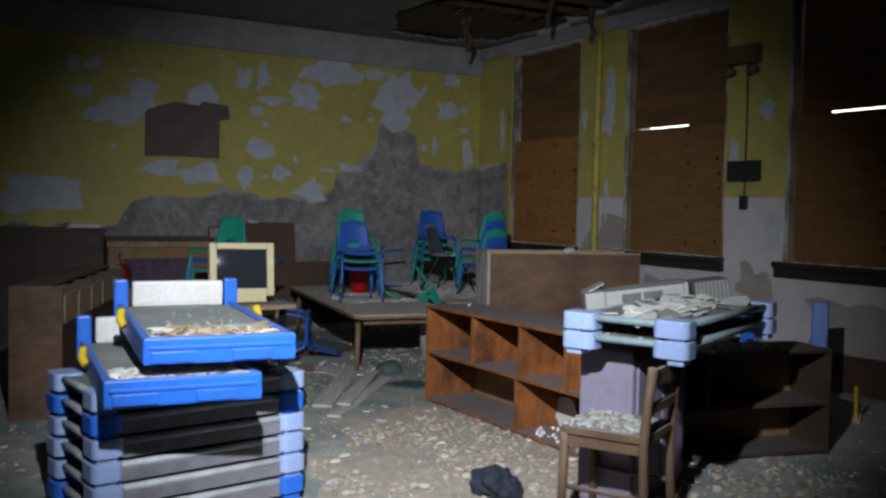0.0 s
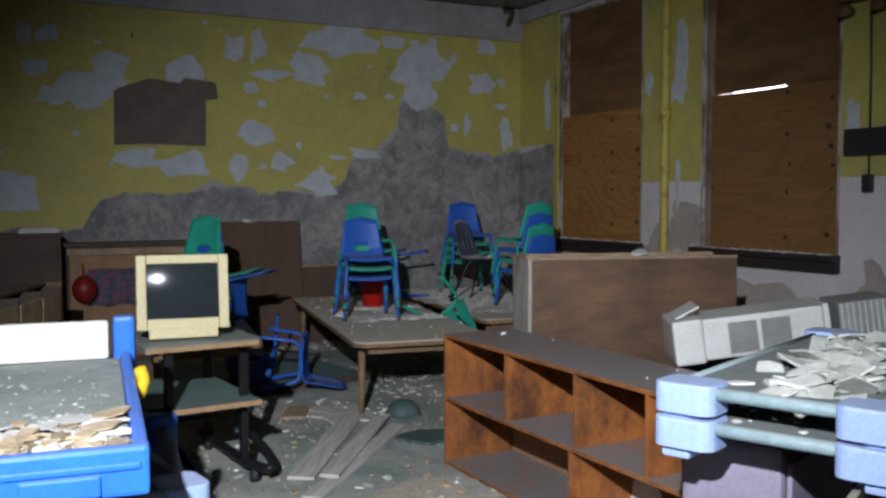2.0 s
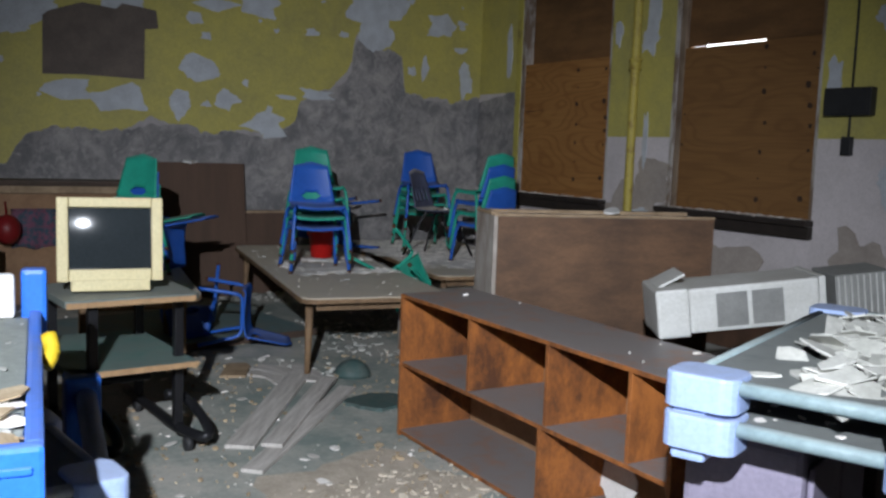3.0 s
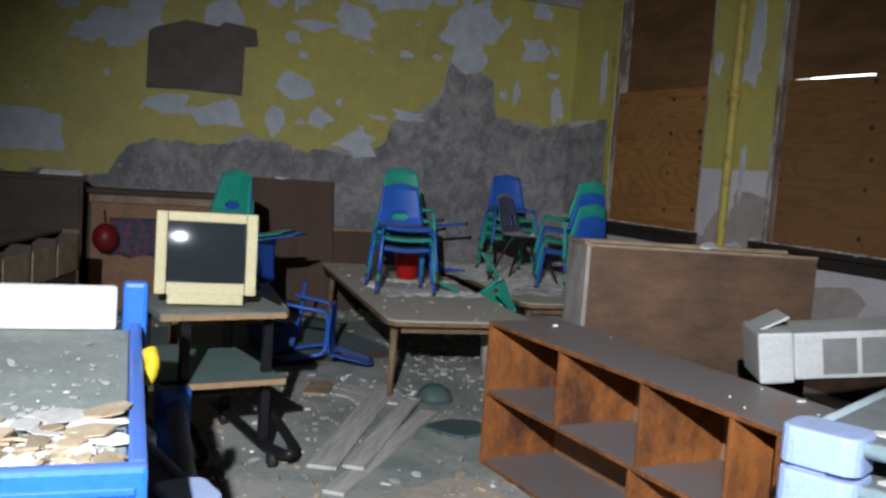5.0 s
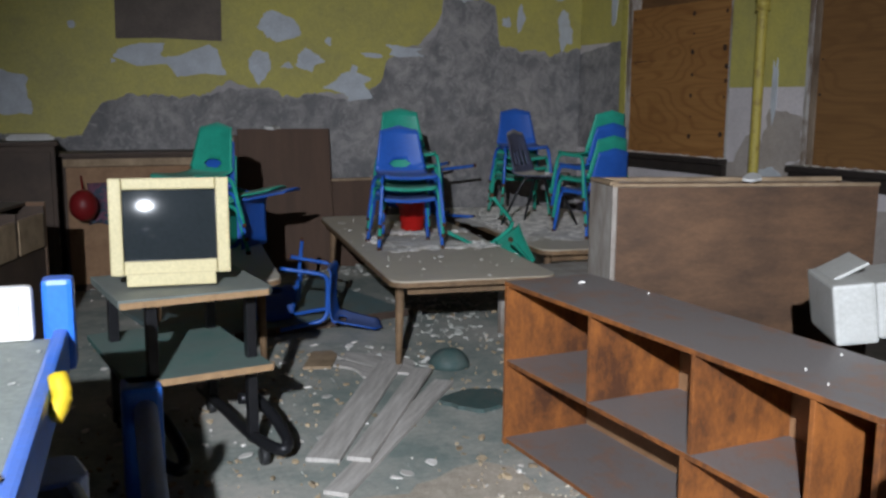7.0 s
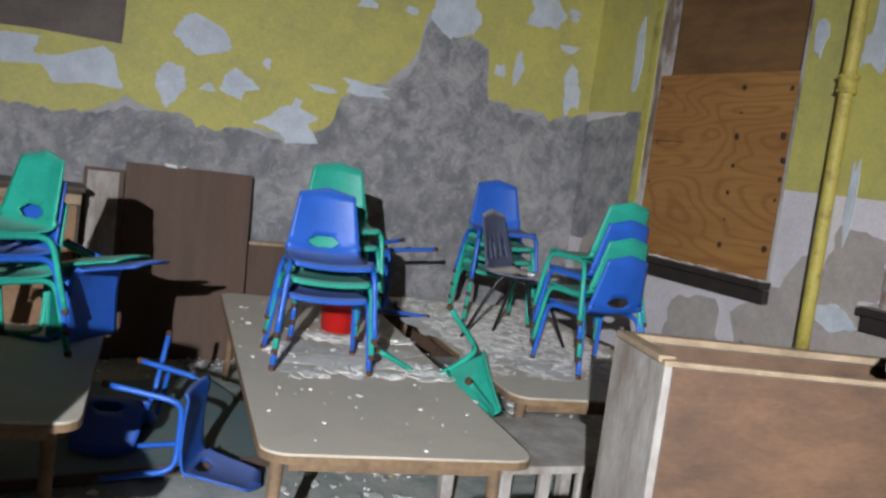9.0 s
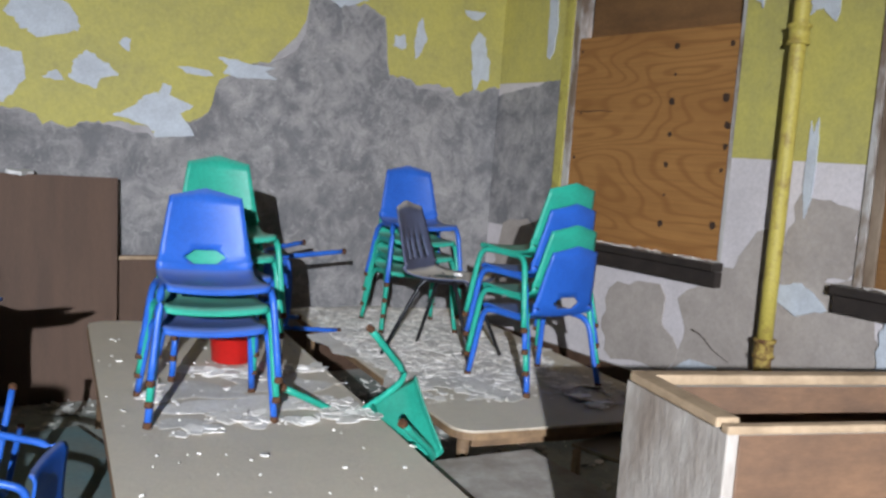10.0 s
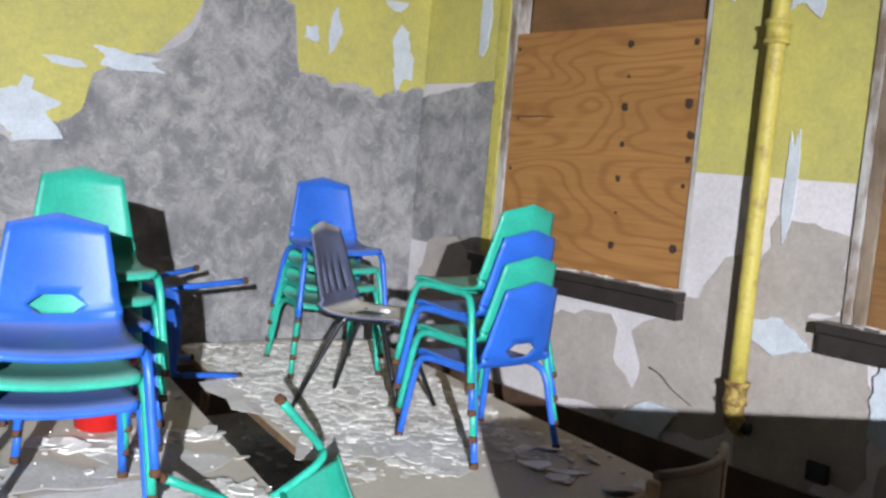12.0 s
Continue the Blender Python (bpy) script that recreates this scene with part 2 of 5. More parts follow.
ORANGE_WOOD = material("orange_varnished_wood", (0.36, 0.125, 0.033), (0.085, 0.036, 0.020), 0.5, scale=3.4, fine=60, mix=0.95, bump=0.25, low=0.40, high=0.62, stretch=(1.1, 1.1, 0.6), dust=1.0, dust_colour=(0.21, 0.185, 0.178), tex=0.82)
BACK_WOOD = material("brown_hardboard", (0.33, 0.185, 0.095), (0.20, 0.105, 0.052), 0.6, scale=4, mix=0.8, bump=0.1, tex=0.75)
CABINET_WOOD = material("brown_cabinet_wood", (0.19, 0.105, 0.060), (0.075, 0.047, 0.033), 0.55, scale=3.2, fine=55, mix=0.95, bump=0.15, low=0.36, high=0.64, stretch=(0.6, 1, 1.6), dust=0.7, tex=0.72)
DARK_WOOD = material("dark_brown_wood", (0.095, 0.062, 0.045), (0.05, 0.034, 0.026), 0.65, scale=4, mix=0.8, bump=0.15, dust=0.5, dust_colour=(0.22, 0.19, 0.17))
RAW_EDGE = material("raw_light_wood", (0.42, 0.30, 0.19), (0.22, 0.15, 0.09), 0.75, scale=9, fine=60, mix=0.8, bump=0.2)
WHITEWASH = material("worn_whitewashed_wood", (0.46, 0.42, 0.38), (0.20, 0.15, 0.115), 0.8, scale=7, fine=60, mix=0.85, bump=0.3, stretch=(1, 1, 0.4), dust=0.3)
BROWN_BOARD = material("brown_hardboard_sheet", (0.12, 0.07, 0.047), (0.08, 0.048, 0.034), 0.7, scale=2, fine=50, mix=0.8, bump=0.1, stretch=(4, 1, 0.5))
TRAY_BLUE = material("bright_blue_plastic", (0.03, 0.175, 0.74), (0.025, 0.13, 0.55), 0.38, scale=8, mix=0.6, bump=0.05, dust=0.2)
TRAY_GREY = material("grey_green_mat", (0.32, 0.34, 0.31), (0.22, 0.24, 0.22), 0.8, scale=6, fine=60, mix=0.8, bump=0.3)
WHITE_PLASTIC = material("white_plastic", (0.72, 0.70, 0.67), (0.60, 0.56, 0.50), 0.45, scale=6, mix=0.6, bump=0.05)
YELLOW_PLASTIC = material("yellow_plastic", (0.72, 0.50, 0.03), rough=0.45, scale=10, bump=0.05)
COT_BLUE = material("pale_blue_cot_plastic", (0.36, 0.47, 0.76), (0.30, 0.39, 0.62), 0.45, scale=9, mix=0.6, bump=0.08, dust=0.25)
COT_TUBE = material("dull_teal_tube", (0.27, 0.36, 0.38), (0.19, 0.26, 0.27), 0.5, scale=12, mix=0.7, bump=0.15, dust=0.4)
COT_GREY = material("pale_grey_cot_tube", (0.52, 0.54, 0.57), (0.34, 0.36, 0.38), 0.5, scale=12, mix=0.8, bump=0.15, dust=0.3)
COT_MESH = material("dark_cot_fabric", (0.12, 0.13, 0.13), (0.07, 0.08, 0.08), 0.9, scale=14, fine=160, mix=0.7, bump=0.25, dust=0.7, dust_colour=(0.20, 0.21, 0.20))
COT_BAND = material("grey_mauve_cot_fabric", (0.23, 0.22, 0.24), (0.14, 0.135, 0.15), 0.9, scale=9, fine=140, mix=0.8, bump=0.2)
LILAC_PANEL = material("lilac_plastic_panel", (0.28, 0.25, 0.33), (0.2, 0.18, 0.24), 0.6, scale=6, mix=0.7, bump=0.1)
CREAM = material("yellowed_monitor_plastic", (0.66, 0.57, 0.33), (0.57, 0.48, 0.26), 0.5, scale=6, fine=90, mix=0.6, bump=0.04, dust=0.3)
SCREEN = material("monitor_glass", (0.028, 0.034, 0.038), (0.022, 0.027, 0.03), 0.09, scale=5, mix=0.6, bump=0.0, spec=0.5)
CART_TOP = material("grey_green_laminate", (0.20, 0.23, 0.21), (0.14, 0.165, 0.155), 0.55, scale=6, mix=0.8, bump=0.12, dust=0.3)
CART_TEAL = material("teal_grey_laminate", (0.07, 0.17, 0.15), (0.06, 0.12, 0.11), 0.55, scale=6, mix=0.8, bump=0.12, dust=0.25)
CART_EDGE = material("chipboard_edge", (0.40, 0.25, 0.13), (0.28, 0.17, 0.09), 0.8, scale=25, mix=0.8, bump=0.2)
AC_WHITE = material("off_white_appliance", (0.55, 0.55, 0.53), (0.40, 0.39, 0.36), 0.45, scale=4, mix=0.7, bump=0.015, dust=0.5, tex=0.75)
AC_GREY = material("grey_grille", (0.22, 0.22, 0.21), rough=0.6, scale=10, bump=0.1)
RED = material("red_plastic", (0.55, 0.015, 0.012), (0.42, 0.012, 0.01), 0.42, scale=9, mix=0.6, bump=0.05)
# RED darkened: the shadow over the round red object is in the colour
RED_SHADED = material("shaded_red_plastic", (0.22, 0.012, 0.014), (0.14, 0.01, 0.01), 0.45, scale=9, mix=0.6, bump=0.05)
CHIP = material("fallen_paint_flakes", (0.87, 0.83, 0.79), (0.68, 0.63, 0.575), 0.95, scale=8, fine=60, mix=0.8, bump=0.25, vary=0.28, spec=0.1)
CHIP_CREAM = material("cream_plaster_rubble", (0.60, 0.53, 0.44), (0.45, 0.385, 0.30), 0.9, scale=9, fine=70, mix=0.9, bump=0.4, vary=0.28)
FLOOR_DUST = material("tan_plaster_dust", (0.55, 0.48, 0.395), (0.36, 0.305, 0.24), 0.95, scale=7, fine=80, mix=0.9, bump=0.5, tex=0.78)
CHIP_GREY = material("grey_paint_flakes", (0.58, 0.57, 0.53), (0.38, 0.38, 0.34), 0.85, scale=8, fine=60, mix=0.8, bump=0.25, vary=0.3)
CHIP_TAN = material("fallen_plaster_crumbs", (0.44, 0.35, 0.24), (0.30, 0.21, 0.12), 0.9, scale=14, fine=70, mix=0.8, bump=0.4, vary=0.35)
PLANK = material("grey_weathered_plank", (0.64, 0.60, 0.56), (0.34, 0.31, 0.28), 0.85, scale=5, fine=50, mix=0.85, bump=0.4, stretch=(6, 0.6, 1))
PAPER = material("crumpled_white_paper", (0.68, 0.66, 0.64), (0.55, 0.53, 0.50), 0.85, scale=10, mix=0.6, bump=0.2)
FLORAL = material("purple_floral_cloth", (0.36, 0.16, 0.24), (0.12, 0.18, 0.24), 0.9, scale=26, fine=60, mix=1.0, bump=0.2, low=0.45, high=0.55)
LINO = material("blue_green_lino_sheet", (0.12, 0.20, 0.21), (0.18, 0.19, 0.17), 0.7, scale=3, fine=40, mix=0.8, bump=0.2)
CLOTH_GREEN = material("dusty_green_plastic", (0.055, 0.10, 0.095), (0.10, 0.12, 0.11), 0.6, scale=14, mix=0.8, bump=0.25)
OLD_CHAIR = material("dusty_brown_chair_wood", (0.19, 0.115, 0.07), (0.10, 0.06, 0.038), 0.6, scale=6, mix=0.8, bump=0.2, dust=0.85, dust_colour=(0.36, 0.33, 0.30))
DARK_CLOTH = material("dark_blue_rag", (0.035, 0.042, 0.06), (0.025, 0.028, 0.04), 0.95, scale=12, mix=0.7, bump=0.5)


# ---- building helpers ----
def bm_box(x0, x1, y0, y1, z0, z1, bevel=0.004, bm=None):
    bm = bm or bmesh.new()
    made = bmesh.ops.create_cube(bm, size=1.0)["verts"]
    for v in made:
        v.co = Vector((x0 + (v.co.x + 0.5) * (x1 - x0), y0 + (v.co.y + 0.5) * (y1 - y0), z0 + (v.co.z + 0.5) * (z1 - z0)))
    if bevel:
        edges = list({e for v in made for e in v.link_edges})
        bmesh.ops.bevel(bm, geom=edges, offset=bevel, segments=2, affect="EDGES", profile=0.6)
    return bm


def bm_plate(outline, z0, z1, bevel=0.004, bm=None):
    """A plate from an outline in x and y, between two heights."""
    bm = bm or bmesh.new()
    low = [bm.verts.new((x, y, z0)) for x, y in outline]
    top = [bm.verts.new((x, y, z1)) for x, y in outline]
    n = len(outline)
    bm.faces.new(low[::-1])
    face = bm.faces.new(top)
    for i in range(n):
        bm.faces.new((low[i], low[(i + 1) % n], top[(i + 1) % n], top[i]))
    if bevel:
        bmesh.ops.bevel(bm, geom=list(face.edges), offset=bevel, segments=2, affect="EDGES", profile=0.6)
    return bm


def rounded(w, d, r, steps=6):
    """The outline of a rectangle w x d round the origin with rounded corners."""
    out = []
    for cx, cy, a in ((w / 2 - r, d / 2 - r, 0), (-w / 2 + r, d / 2 - r, 90), (-w / 2 + r, -d / 2 + r, 180), (w / 2 - r, -d / 2 + r, 270)):
        out += [(cx + r * math.cos(radians(a + 90 * k / steps)), cy + r * math.sin(radians(a + 90 * k / steps))) for k in range(steps + 1)]
    return out


def smooth_line(points, steps=4):
    """A Catmull-Rom line through the points."""
    p = [Vector(q) for q in points]
    p = [2 * p[0] - p[1]] + p + [2 * p[-1] - p[-2]]
    out = []
    for i in range(1, len(p) - 2):
        for k in range(steps):
            t = k / steps
            out.append(0.5 * (2 * p[i] + (p[i + 1] - p[i - 1]) * t + (2 * p[i - 1] - 5 * p[i] + 4 * p[i + 1] - p[i + 2]) * t**2
                              + (3 * p[i] - p[i - 1] - 3 * p[i + 1] + p[i + 2]) * t**3))
    return out + [p[-2]]


def bm_tube(points, radius, sides=8, steps=4, bm=None):
    bm = bm or bmesh.new()
    line = smooth_line(points, steps) if steps > 1 else [Vector(q) for q in points]
    rings = []
    for i, c in enumerate(line):
        ahead = (line[min(i + 1, len(line) - 1)] - line[max(i - 1, 0)]).normalized()
        side = ahead.cross(Vector((0.13, 0.31, 0.94))).normalized()
        other = ahead.cross(side)
        r = radius(i / (len(line) - 1)) if callable(radius) else radius
        rings.append([bm.verts.new(c + r * (math.cos(6.2832 * k / sides) * side + math.sin(6.2832 * k / sides) * other)) for k in range(sides)])
    for a, b in zip(rings, rings[1:]):
        for k in range(sides):
            bm.faces.new((a[k], a[(k + 1) % sides], b[(k + 1) % sides], b[k])).smooth = True
    bm.faces.new(rings[0])
    bm.faces.new(rings[-1][::-1])
    bmesh.ops.recalc_face_normals(bm, faces=bm.faces)
    return bm


def bm_lathe(profile, sides=20, bm=None):
    """A turned shape from (radius, height) pairs."""
    bm = bm or bmesh.new()
    rings = [[bm.verts.new((r * math.cos(6.2832 * k / sides), r * math.sin(6.2832 * k / sides), z)) for k in range(sides)] for r, z in profile]
    for a, b in zip(rings, rings[1:]):
        for k in range(sides):
            bm.faces.new((a[k], a[(k + 1) % sides], b[(k + 1) % sides], b[k])).smooth = True
    bm.faces.new(rings[0][::-1])
    bm.faces.new(rings[-1])
    return bm


def mesh_object(name, bm, mats):
    me = bpy.data.meshes.new(name)
    bm.normal_update()
    bm.to_mesh(me)
    bm.free()
    for m in mats if isinstance(mats, (list, tuple)) else (mats,):
        me.materials.append(m)
    return new(name, me)


def part(name, bm, mat, parent, label=""):
    ob = mesh_object(name, bm, mat)
    ob.parent = parent
    return tagged(ob, label)


def thing(name, label, category, m=None, group=""):
    ob = new(name)
    ob.empty_display_size = 0.1
    ob.matrix_world = m if m is not None else Matrix.Identity(4)
    return tagged(ob, label, category, group)


def structure(name, bm, mat, label, category=""):
    return tagged(mesh_object(name, bm, mat), label, category or name.split("_")[0], kind="structure")


def moved(bm, m):
    bmesh.ops.transform(bm, matrix=m, verts=bm.verts)
    return bm


# ---- the room ----
XR, YB, XL, YF, ZC = 5.555, 9.15, -3.2, -3.4, 3.46
WINDOWS = ((7.07, 8.40), (4.96, 6.28), (2.92, 4.25))
SILL_Z, HEAD_Z = 1.0, 3.28

structure("floor", bm_box(XL - 0.3, XR + 0.3, YF - 0.3, YB + 0.3, -0.12, 0.0, 0), FLOOR, "grey-green worn lino floor strewn with plaster dust", "floor")
structure("wall_back", bm_box(XL - 0.3, XR + 0.3, YB, YB + 0.3, 0.0, ZC + 0.9, 0), PLASTER, "bare grey plaster wall under peeling yellow paint", "wall")
# left and front walls are unseen; dark colour holds down bounced light
structure("wall_left", bm_box(XL - 0.3, XL, YF, YB, 0.0, ZC + 0.9, 0), DARK_WOOD, "unseen side wall closing the room, dark to limit bounced light", "wall")
structure("wall_front", bm_box(XL - 0.3, XR + 0.3, YF - 0.3, YF, 0.0, ZC + 0.9, 0), DARK_WOOD, "unseen wall behind the viewer, dark to limit bounced light", "wall")
bm = bm_box(XR, XR + 0.3, YF, YB, 0.0, SILL_Z, 0)
bm_box(XR, XR + 0.3, YF, YB, HEAD_Z, ZC + 0.9, 0, bm)
edges = [YF] + [v for w in WINDOWS[::-1] for v in w] + [YB]
for a, b in zip(edges[::2], edges[1::2]):
    bm_box(XR, XR + 0.3, a, b, SILL_Z, HEAD_Z, 0, bm)
structure("wall_right", bm, LILAC_WALL, "lilac-white plaster wall with boarded windows", "wall")

# ceiling sheet with a ragged hole near the far corner
bm = bmesh.new()
STEP = 0.075
nx, ny = int((XR - XL) / STEP) + 1, int((YB - YF) / STEP) + 1
grid = {}


def hole(x, y):
    edge = 0.5 * noise.noise((x * 1.7, y * 1.7, 3.1)) + 0.3 * noise.noise((x * 6, y * 6, 1.7))
    return ((x - 4.62) / 1.05) ** 2 + ((y - 7.3) / 1.62) ** 2 + edge < 1.0


for i in range(nx + 1):
    for j in range(ny + 1):
        x, y = min(XL + i * STEP, XR), min(YF + j * STEP, YB)
        grid[i, j] = bm.verts.new((x + 0.03 * noise.noise((x * 5, y * 5, 9)) * (0 < i < nx), y + 0.03 * noise.noise((x * 5, y * 5, 4)) * (0 < j < ny),
                                   ZC + 0.012 * noise.noise((x, y, 0.5))))
for i in range(nx):
    for j in range(ny):
        if not hole(XL + (i + 0.5) * STEP, YF + (j + 0.5) * STEP):
            bm.faces.new((grid[i, j], grid[i, j + 1], grid[i + 1, j + 1], grid[i + 1, j]))
bmesh.ops.delete(bm, geom=[v for v in bm.verts if not v.link_faces], context="VERTS")
made = bmesh.ops.extrude_face_region(bm, geom=bm.faces[:])
bmesh.ops.translate(bm, vec=(0, 0, 0.03), verts=[g for g in made["geom"] if isinstance(g, bmesh.types.BMVert)])
structure("ceiling", bm, CEILING, "grey plaster ceiling with a ragged fallen-in hole", "ceiling")
structure("roof_deck", bm_box(XL - 0.3, XR + 0.3, YF - 0.3, YB + 0.3, ZC + 0.9, ZC + 1.0, 0), LATH, "dark boards above the broken ceiling", "ceiling")
bm = bmesh.new()
for k in range(9):
    y = 5.3 + 0.42 * k
    bm_box(3.2, XR, y, y + 0.05, ZC + 0.07, ZC + 0.27, 0.006, bm)
for k in range(34):
    x = 3.4 + 0.062 * k
    gap = 0.5 * noise.noise((k * 0.9, 2.2, 0.0))
    bm_box(x, x + 0.034, 7.35 + gap, 8.8, ZC + 0.045, ZC + 0.056, 0, bm)
structure("ceiling_joists", bm, LATH, "dark joists and broken lath seen through the ceiling", "ceiling")
for x, y, drop, bend in ((4.42, 7.75, 0.42, 0.10), (4.75, 6.55, 0.33, -0.06), (5.38, 6.72, 0.36, 0.03), (4.5, 7.7, 0.30, -0.08)):
    t = thing("hanging_scrap", "dark torn strip of ceiling hanging from the hole", "ceiling scrap", pose(x, y, ZC + 0.1), "scraps hanging from the ceiling")
    part("strip", bm_tube([(0, 0, 0), (bend * 0.4, 0.02, -drop * 0.4), (bend, 0.0, -drop * 0.7), (bend * 0.7, 0.03, -drop)], lambda u: 0.035 - 0.012 * u, 6), LATH, t)

# cornices
structure("cornice_back", bm_box(XL, XR, YB - 0.05, YB - 0.001, 3.11, ZC - 0.01, 0.012), CORNICE, "broad grey-white plaster band under the ceiling", "cornice")
structure("cornice_right", bm_box(XR - 0.05, XR - 0.001, YF, YB - 0.055, 3.30, ZC - 0.01, 0.012), CORNICE, "grey-white plaster band above the windows", "cornice")


# paint on the far wall, broken off along a ragged line
SCAR_X = (-3.2, 0.9, 1.02, 1.17, 1.38, 1.8, 2.27, 2.6, 2.95, 3.2, 3.5, 3.54, 3.78, 4.0, 4.07, 4.10, 4.22, 4.27, 4.62, 4.66, 4.94, 5.3, 5.56)
SCAR_Z = (1.15, 1.14, 1.14, 1.36, 1.43, 1.44, 1.54, 1.46, 1.47, 1.40, 1.62, 1.80, 1.89, 1.99, 2.10, 2.36, 2.52, 2.37, 2.30, 1.94, 1.88, 1.88, 1.94)


def scar(x):
    rough = 0.045 * noise.noise((x * 4.5, 0.3, 0)) + 0.03 * noise.noise((x * 17, 1.3, 0)) + 0.014 * noise.noise((x * 50, 2.3, 0))
    return float(np.interp(x, SCAR_X, SCAR_Z)) + rough


def paint_sheet(x0, x1, low, high, thick, step=0.02):
    bm = bmesh.new()
    n = int((x1 - x0) / step)
    rows = []
    for i in range(n + 1):
        x = x0 + (x1 - x0) * i / n
        rows.append([bm.verts.new((x, YB - thick, low(x))), bm.verts.new((x, YB - thick, high)), bm.verts.new((x, YB, low(x) - 0.004))])
    for a, b in zip(rows, rows[1:]):
        bm.faces.new((a[0], b[0], b[1], a[1]))
        bm.faces.new((a[2], b[2], b[0], a[0]))
    return bm


structure("paint_back", paint_sheet(XL, XR - 0.001, lambda x: scar(x) + 0.006 + 0.16 * max(0.0, noise.noise((x * 2.1, 7, 0)) - 0.12), 3.12, 0.010), YELLOW,
          "peeling mustard-yellow paint with a ragged lower edge", "paint")
structure("undercoat_back", paint_sheet(XL, XR - 0.001, scar, 2.6, 0.006), UNDERCOAT, "pale undercoat showing below the yellow paint", "paint")


def blob_outline(w, h, seed, steps=26, ragged=0.45):
    rnd = random.Random(seed)
    off = rnd.random() * 50
    out = []
    for k in range(steps):
        a = 6.2832 * k / steps
        r = 1 + ragged * noise.noise((math.cos(a) * 1.6 + off, math.sin(a) * 1.6, off)) * 1.6 + 0.14 * noise.noise((math.cos(a) * 6 + off, math.sin(a) * 6, off))
        c, s = math.cos(a), math.sin(a)
        sq = max(abs(c), abs(s)) ** -0.55
        out.append((w / 2 * r * c * sq, h / 2 * r * s * sq))
    return out


def torn_outline(w, h, seed):
    """A torn paint scar: a few straight rips between uneven corners, with small nicks along them."""
    rnd = random.Random(seed)
    n = rnd.randint(7, 11)
    corners = []
    for k in range(n):
        a = 6.2832 * (k + rnd.uniform(-0.32, 0.32)) / n
        c, q = math.cos(a), math.sin(a)
        r = rnd.choice((0.62, 0.85, 1.0, 1.15)) * max(abs(c), abs(q)) ** -0.6
        corners.append((w / 2 * r * c, h / 2 * r * q))
    out = []
    for (x0, y0), (x1, y1) in zip(corners, corners[1:] + corners[:1]):
        for k in range(5):
            u = k / 5
            nick = 0.05 * min(w, h) * rnd.uniform(-1, 1) * (k > 0)
            out.append((x0 + (x1 - x0) * u + nick, y0 + (y1 - y0) * u + nick * rnd.uniform(-1, 1)))
    return out


def wall_patch(bm, m, w, h, thick, seed, ragged=0.45, torn=False):
    """A ragged flake, w x h, that lies on the plane of m."""
    flat = bm_plate(torn_outline(w, h, seed) if torn else blob_outline(w, h, seed, ragged=ragged), 0, thick, 0)
    bmesh.ops.transform(flat, matrix=m, verts=flat.verts)
    me = bpy.data.meshes.new("tmp")
    flat.to_mesh(me)
    flat.free()
    bm.from_mesh(me)
    bpy.data.meshes.remove(me)


UPPER = ((1.07, 2.35, 0.47, 0.29), (1.27, 2.52, 0.33, 0.29), (1.93, 2.58, 0.31, 0.26), (2.4, 2.83, 0.16, 0.21), (2.62, 2.86, 0.13, 0.24),
         (3.15, 2.68, 0.34, 0.27), (3.45, 2.96, 0.66, 0.31), (2.75, 2.6, 0.34, 0.11), (3.65, 2.44, 0.12, 0.07), (4.35, 2.82, 0.58, 0.4),
         (4.31, 2.5, 0.32, 0.29), (5.05, 2.62, 0.28, 0.21), (5.12, 3.03, 0.21, 0.15), (2.53, 2.46, 0.16, 0.1), (3.12, 2.6, 0.23, 0.16),
         (4.05, 3.0, 0.25, 0.12), (0.67, 2.53, 0.18, 0.14), (0.84, 2.29, 0.23, 0.15))
LOWER = ((2.58, 2.01, 0.3, 0.22), (1.51, 1.77, 0.34, 0.15), (1.94, 1.73, 0.46, 0.2), (2.41, 1.69, 0.16, 0.21), (2.83, 1.77, 0.23, 0.16),
         (3.2, 1.56, 0.36, 0.2), (3.4, 1.82, 0.18, 0.04), (3.71, 1.86, 0.31, 0.09), (4.88, 2.19, 0.08, 0.21), (5.36, 2.09, 0.16, 0.31),
         (5.3, 2.4, 0.14, 0.06), (0.25, 1.5, 0.7, 0.4))
for k, (x, z, w, h) in enumerate(UPPER + LOWER):
    bm = bmesh.new()
    wall_patch(bm, Matrix.Translation((x, YB - 0.0102, z)) @ pose(0, 0, 0, 90), 1.18 * w, 1.18 * h, 0.0015 + 0.0006 * (k % 7), k, torn=True)
    structure("undercoat_patch_back", bm, PEEL, "pale blue-white scar where yellow paint has flaked off", "paint")
bm = bmesh.new()
rnd = random.Random(77)
for k in range(46):
    x, z = rnd.uniform(0.3, 5.4), rnd.uniform(1.6, 3.05)
    size = 0.03 + 0.10 * rnd.random() ** 2
    if z > scar(x) + 0.12 and not (1.2 < x < 2.3 and 1.8 < z < 2.55):
        wall_patch(bm, Matrix.Translation((x, YB - 0.0102, z)) @ pose(0, 0, 0, 90), size * rnd.uniform(0.6, 1.5), size * rnd.uniform(0.6, 1.5), 0.006 + 0.0001 * k, 500 + k, torn=True)
structure("undercoat_specks_back", bm, PEEL, "small pale specks where yellow paint has flaked off", "paint")
BOARD_SCAR = ((-0.41, -0.27), (-0.1, -0.255), (0.40, -0.262), (0.405, 0.16), (0.52, 0.18), (0.50, 0.33), (0.22, 0.36), (0.17, 0.31), (-0.1, 0.335), (-0.36, 0.24), (-0.405, 0.2))
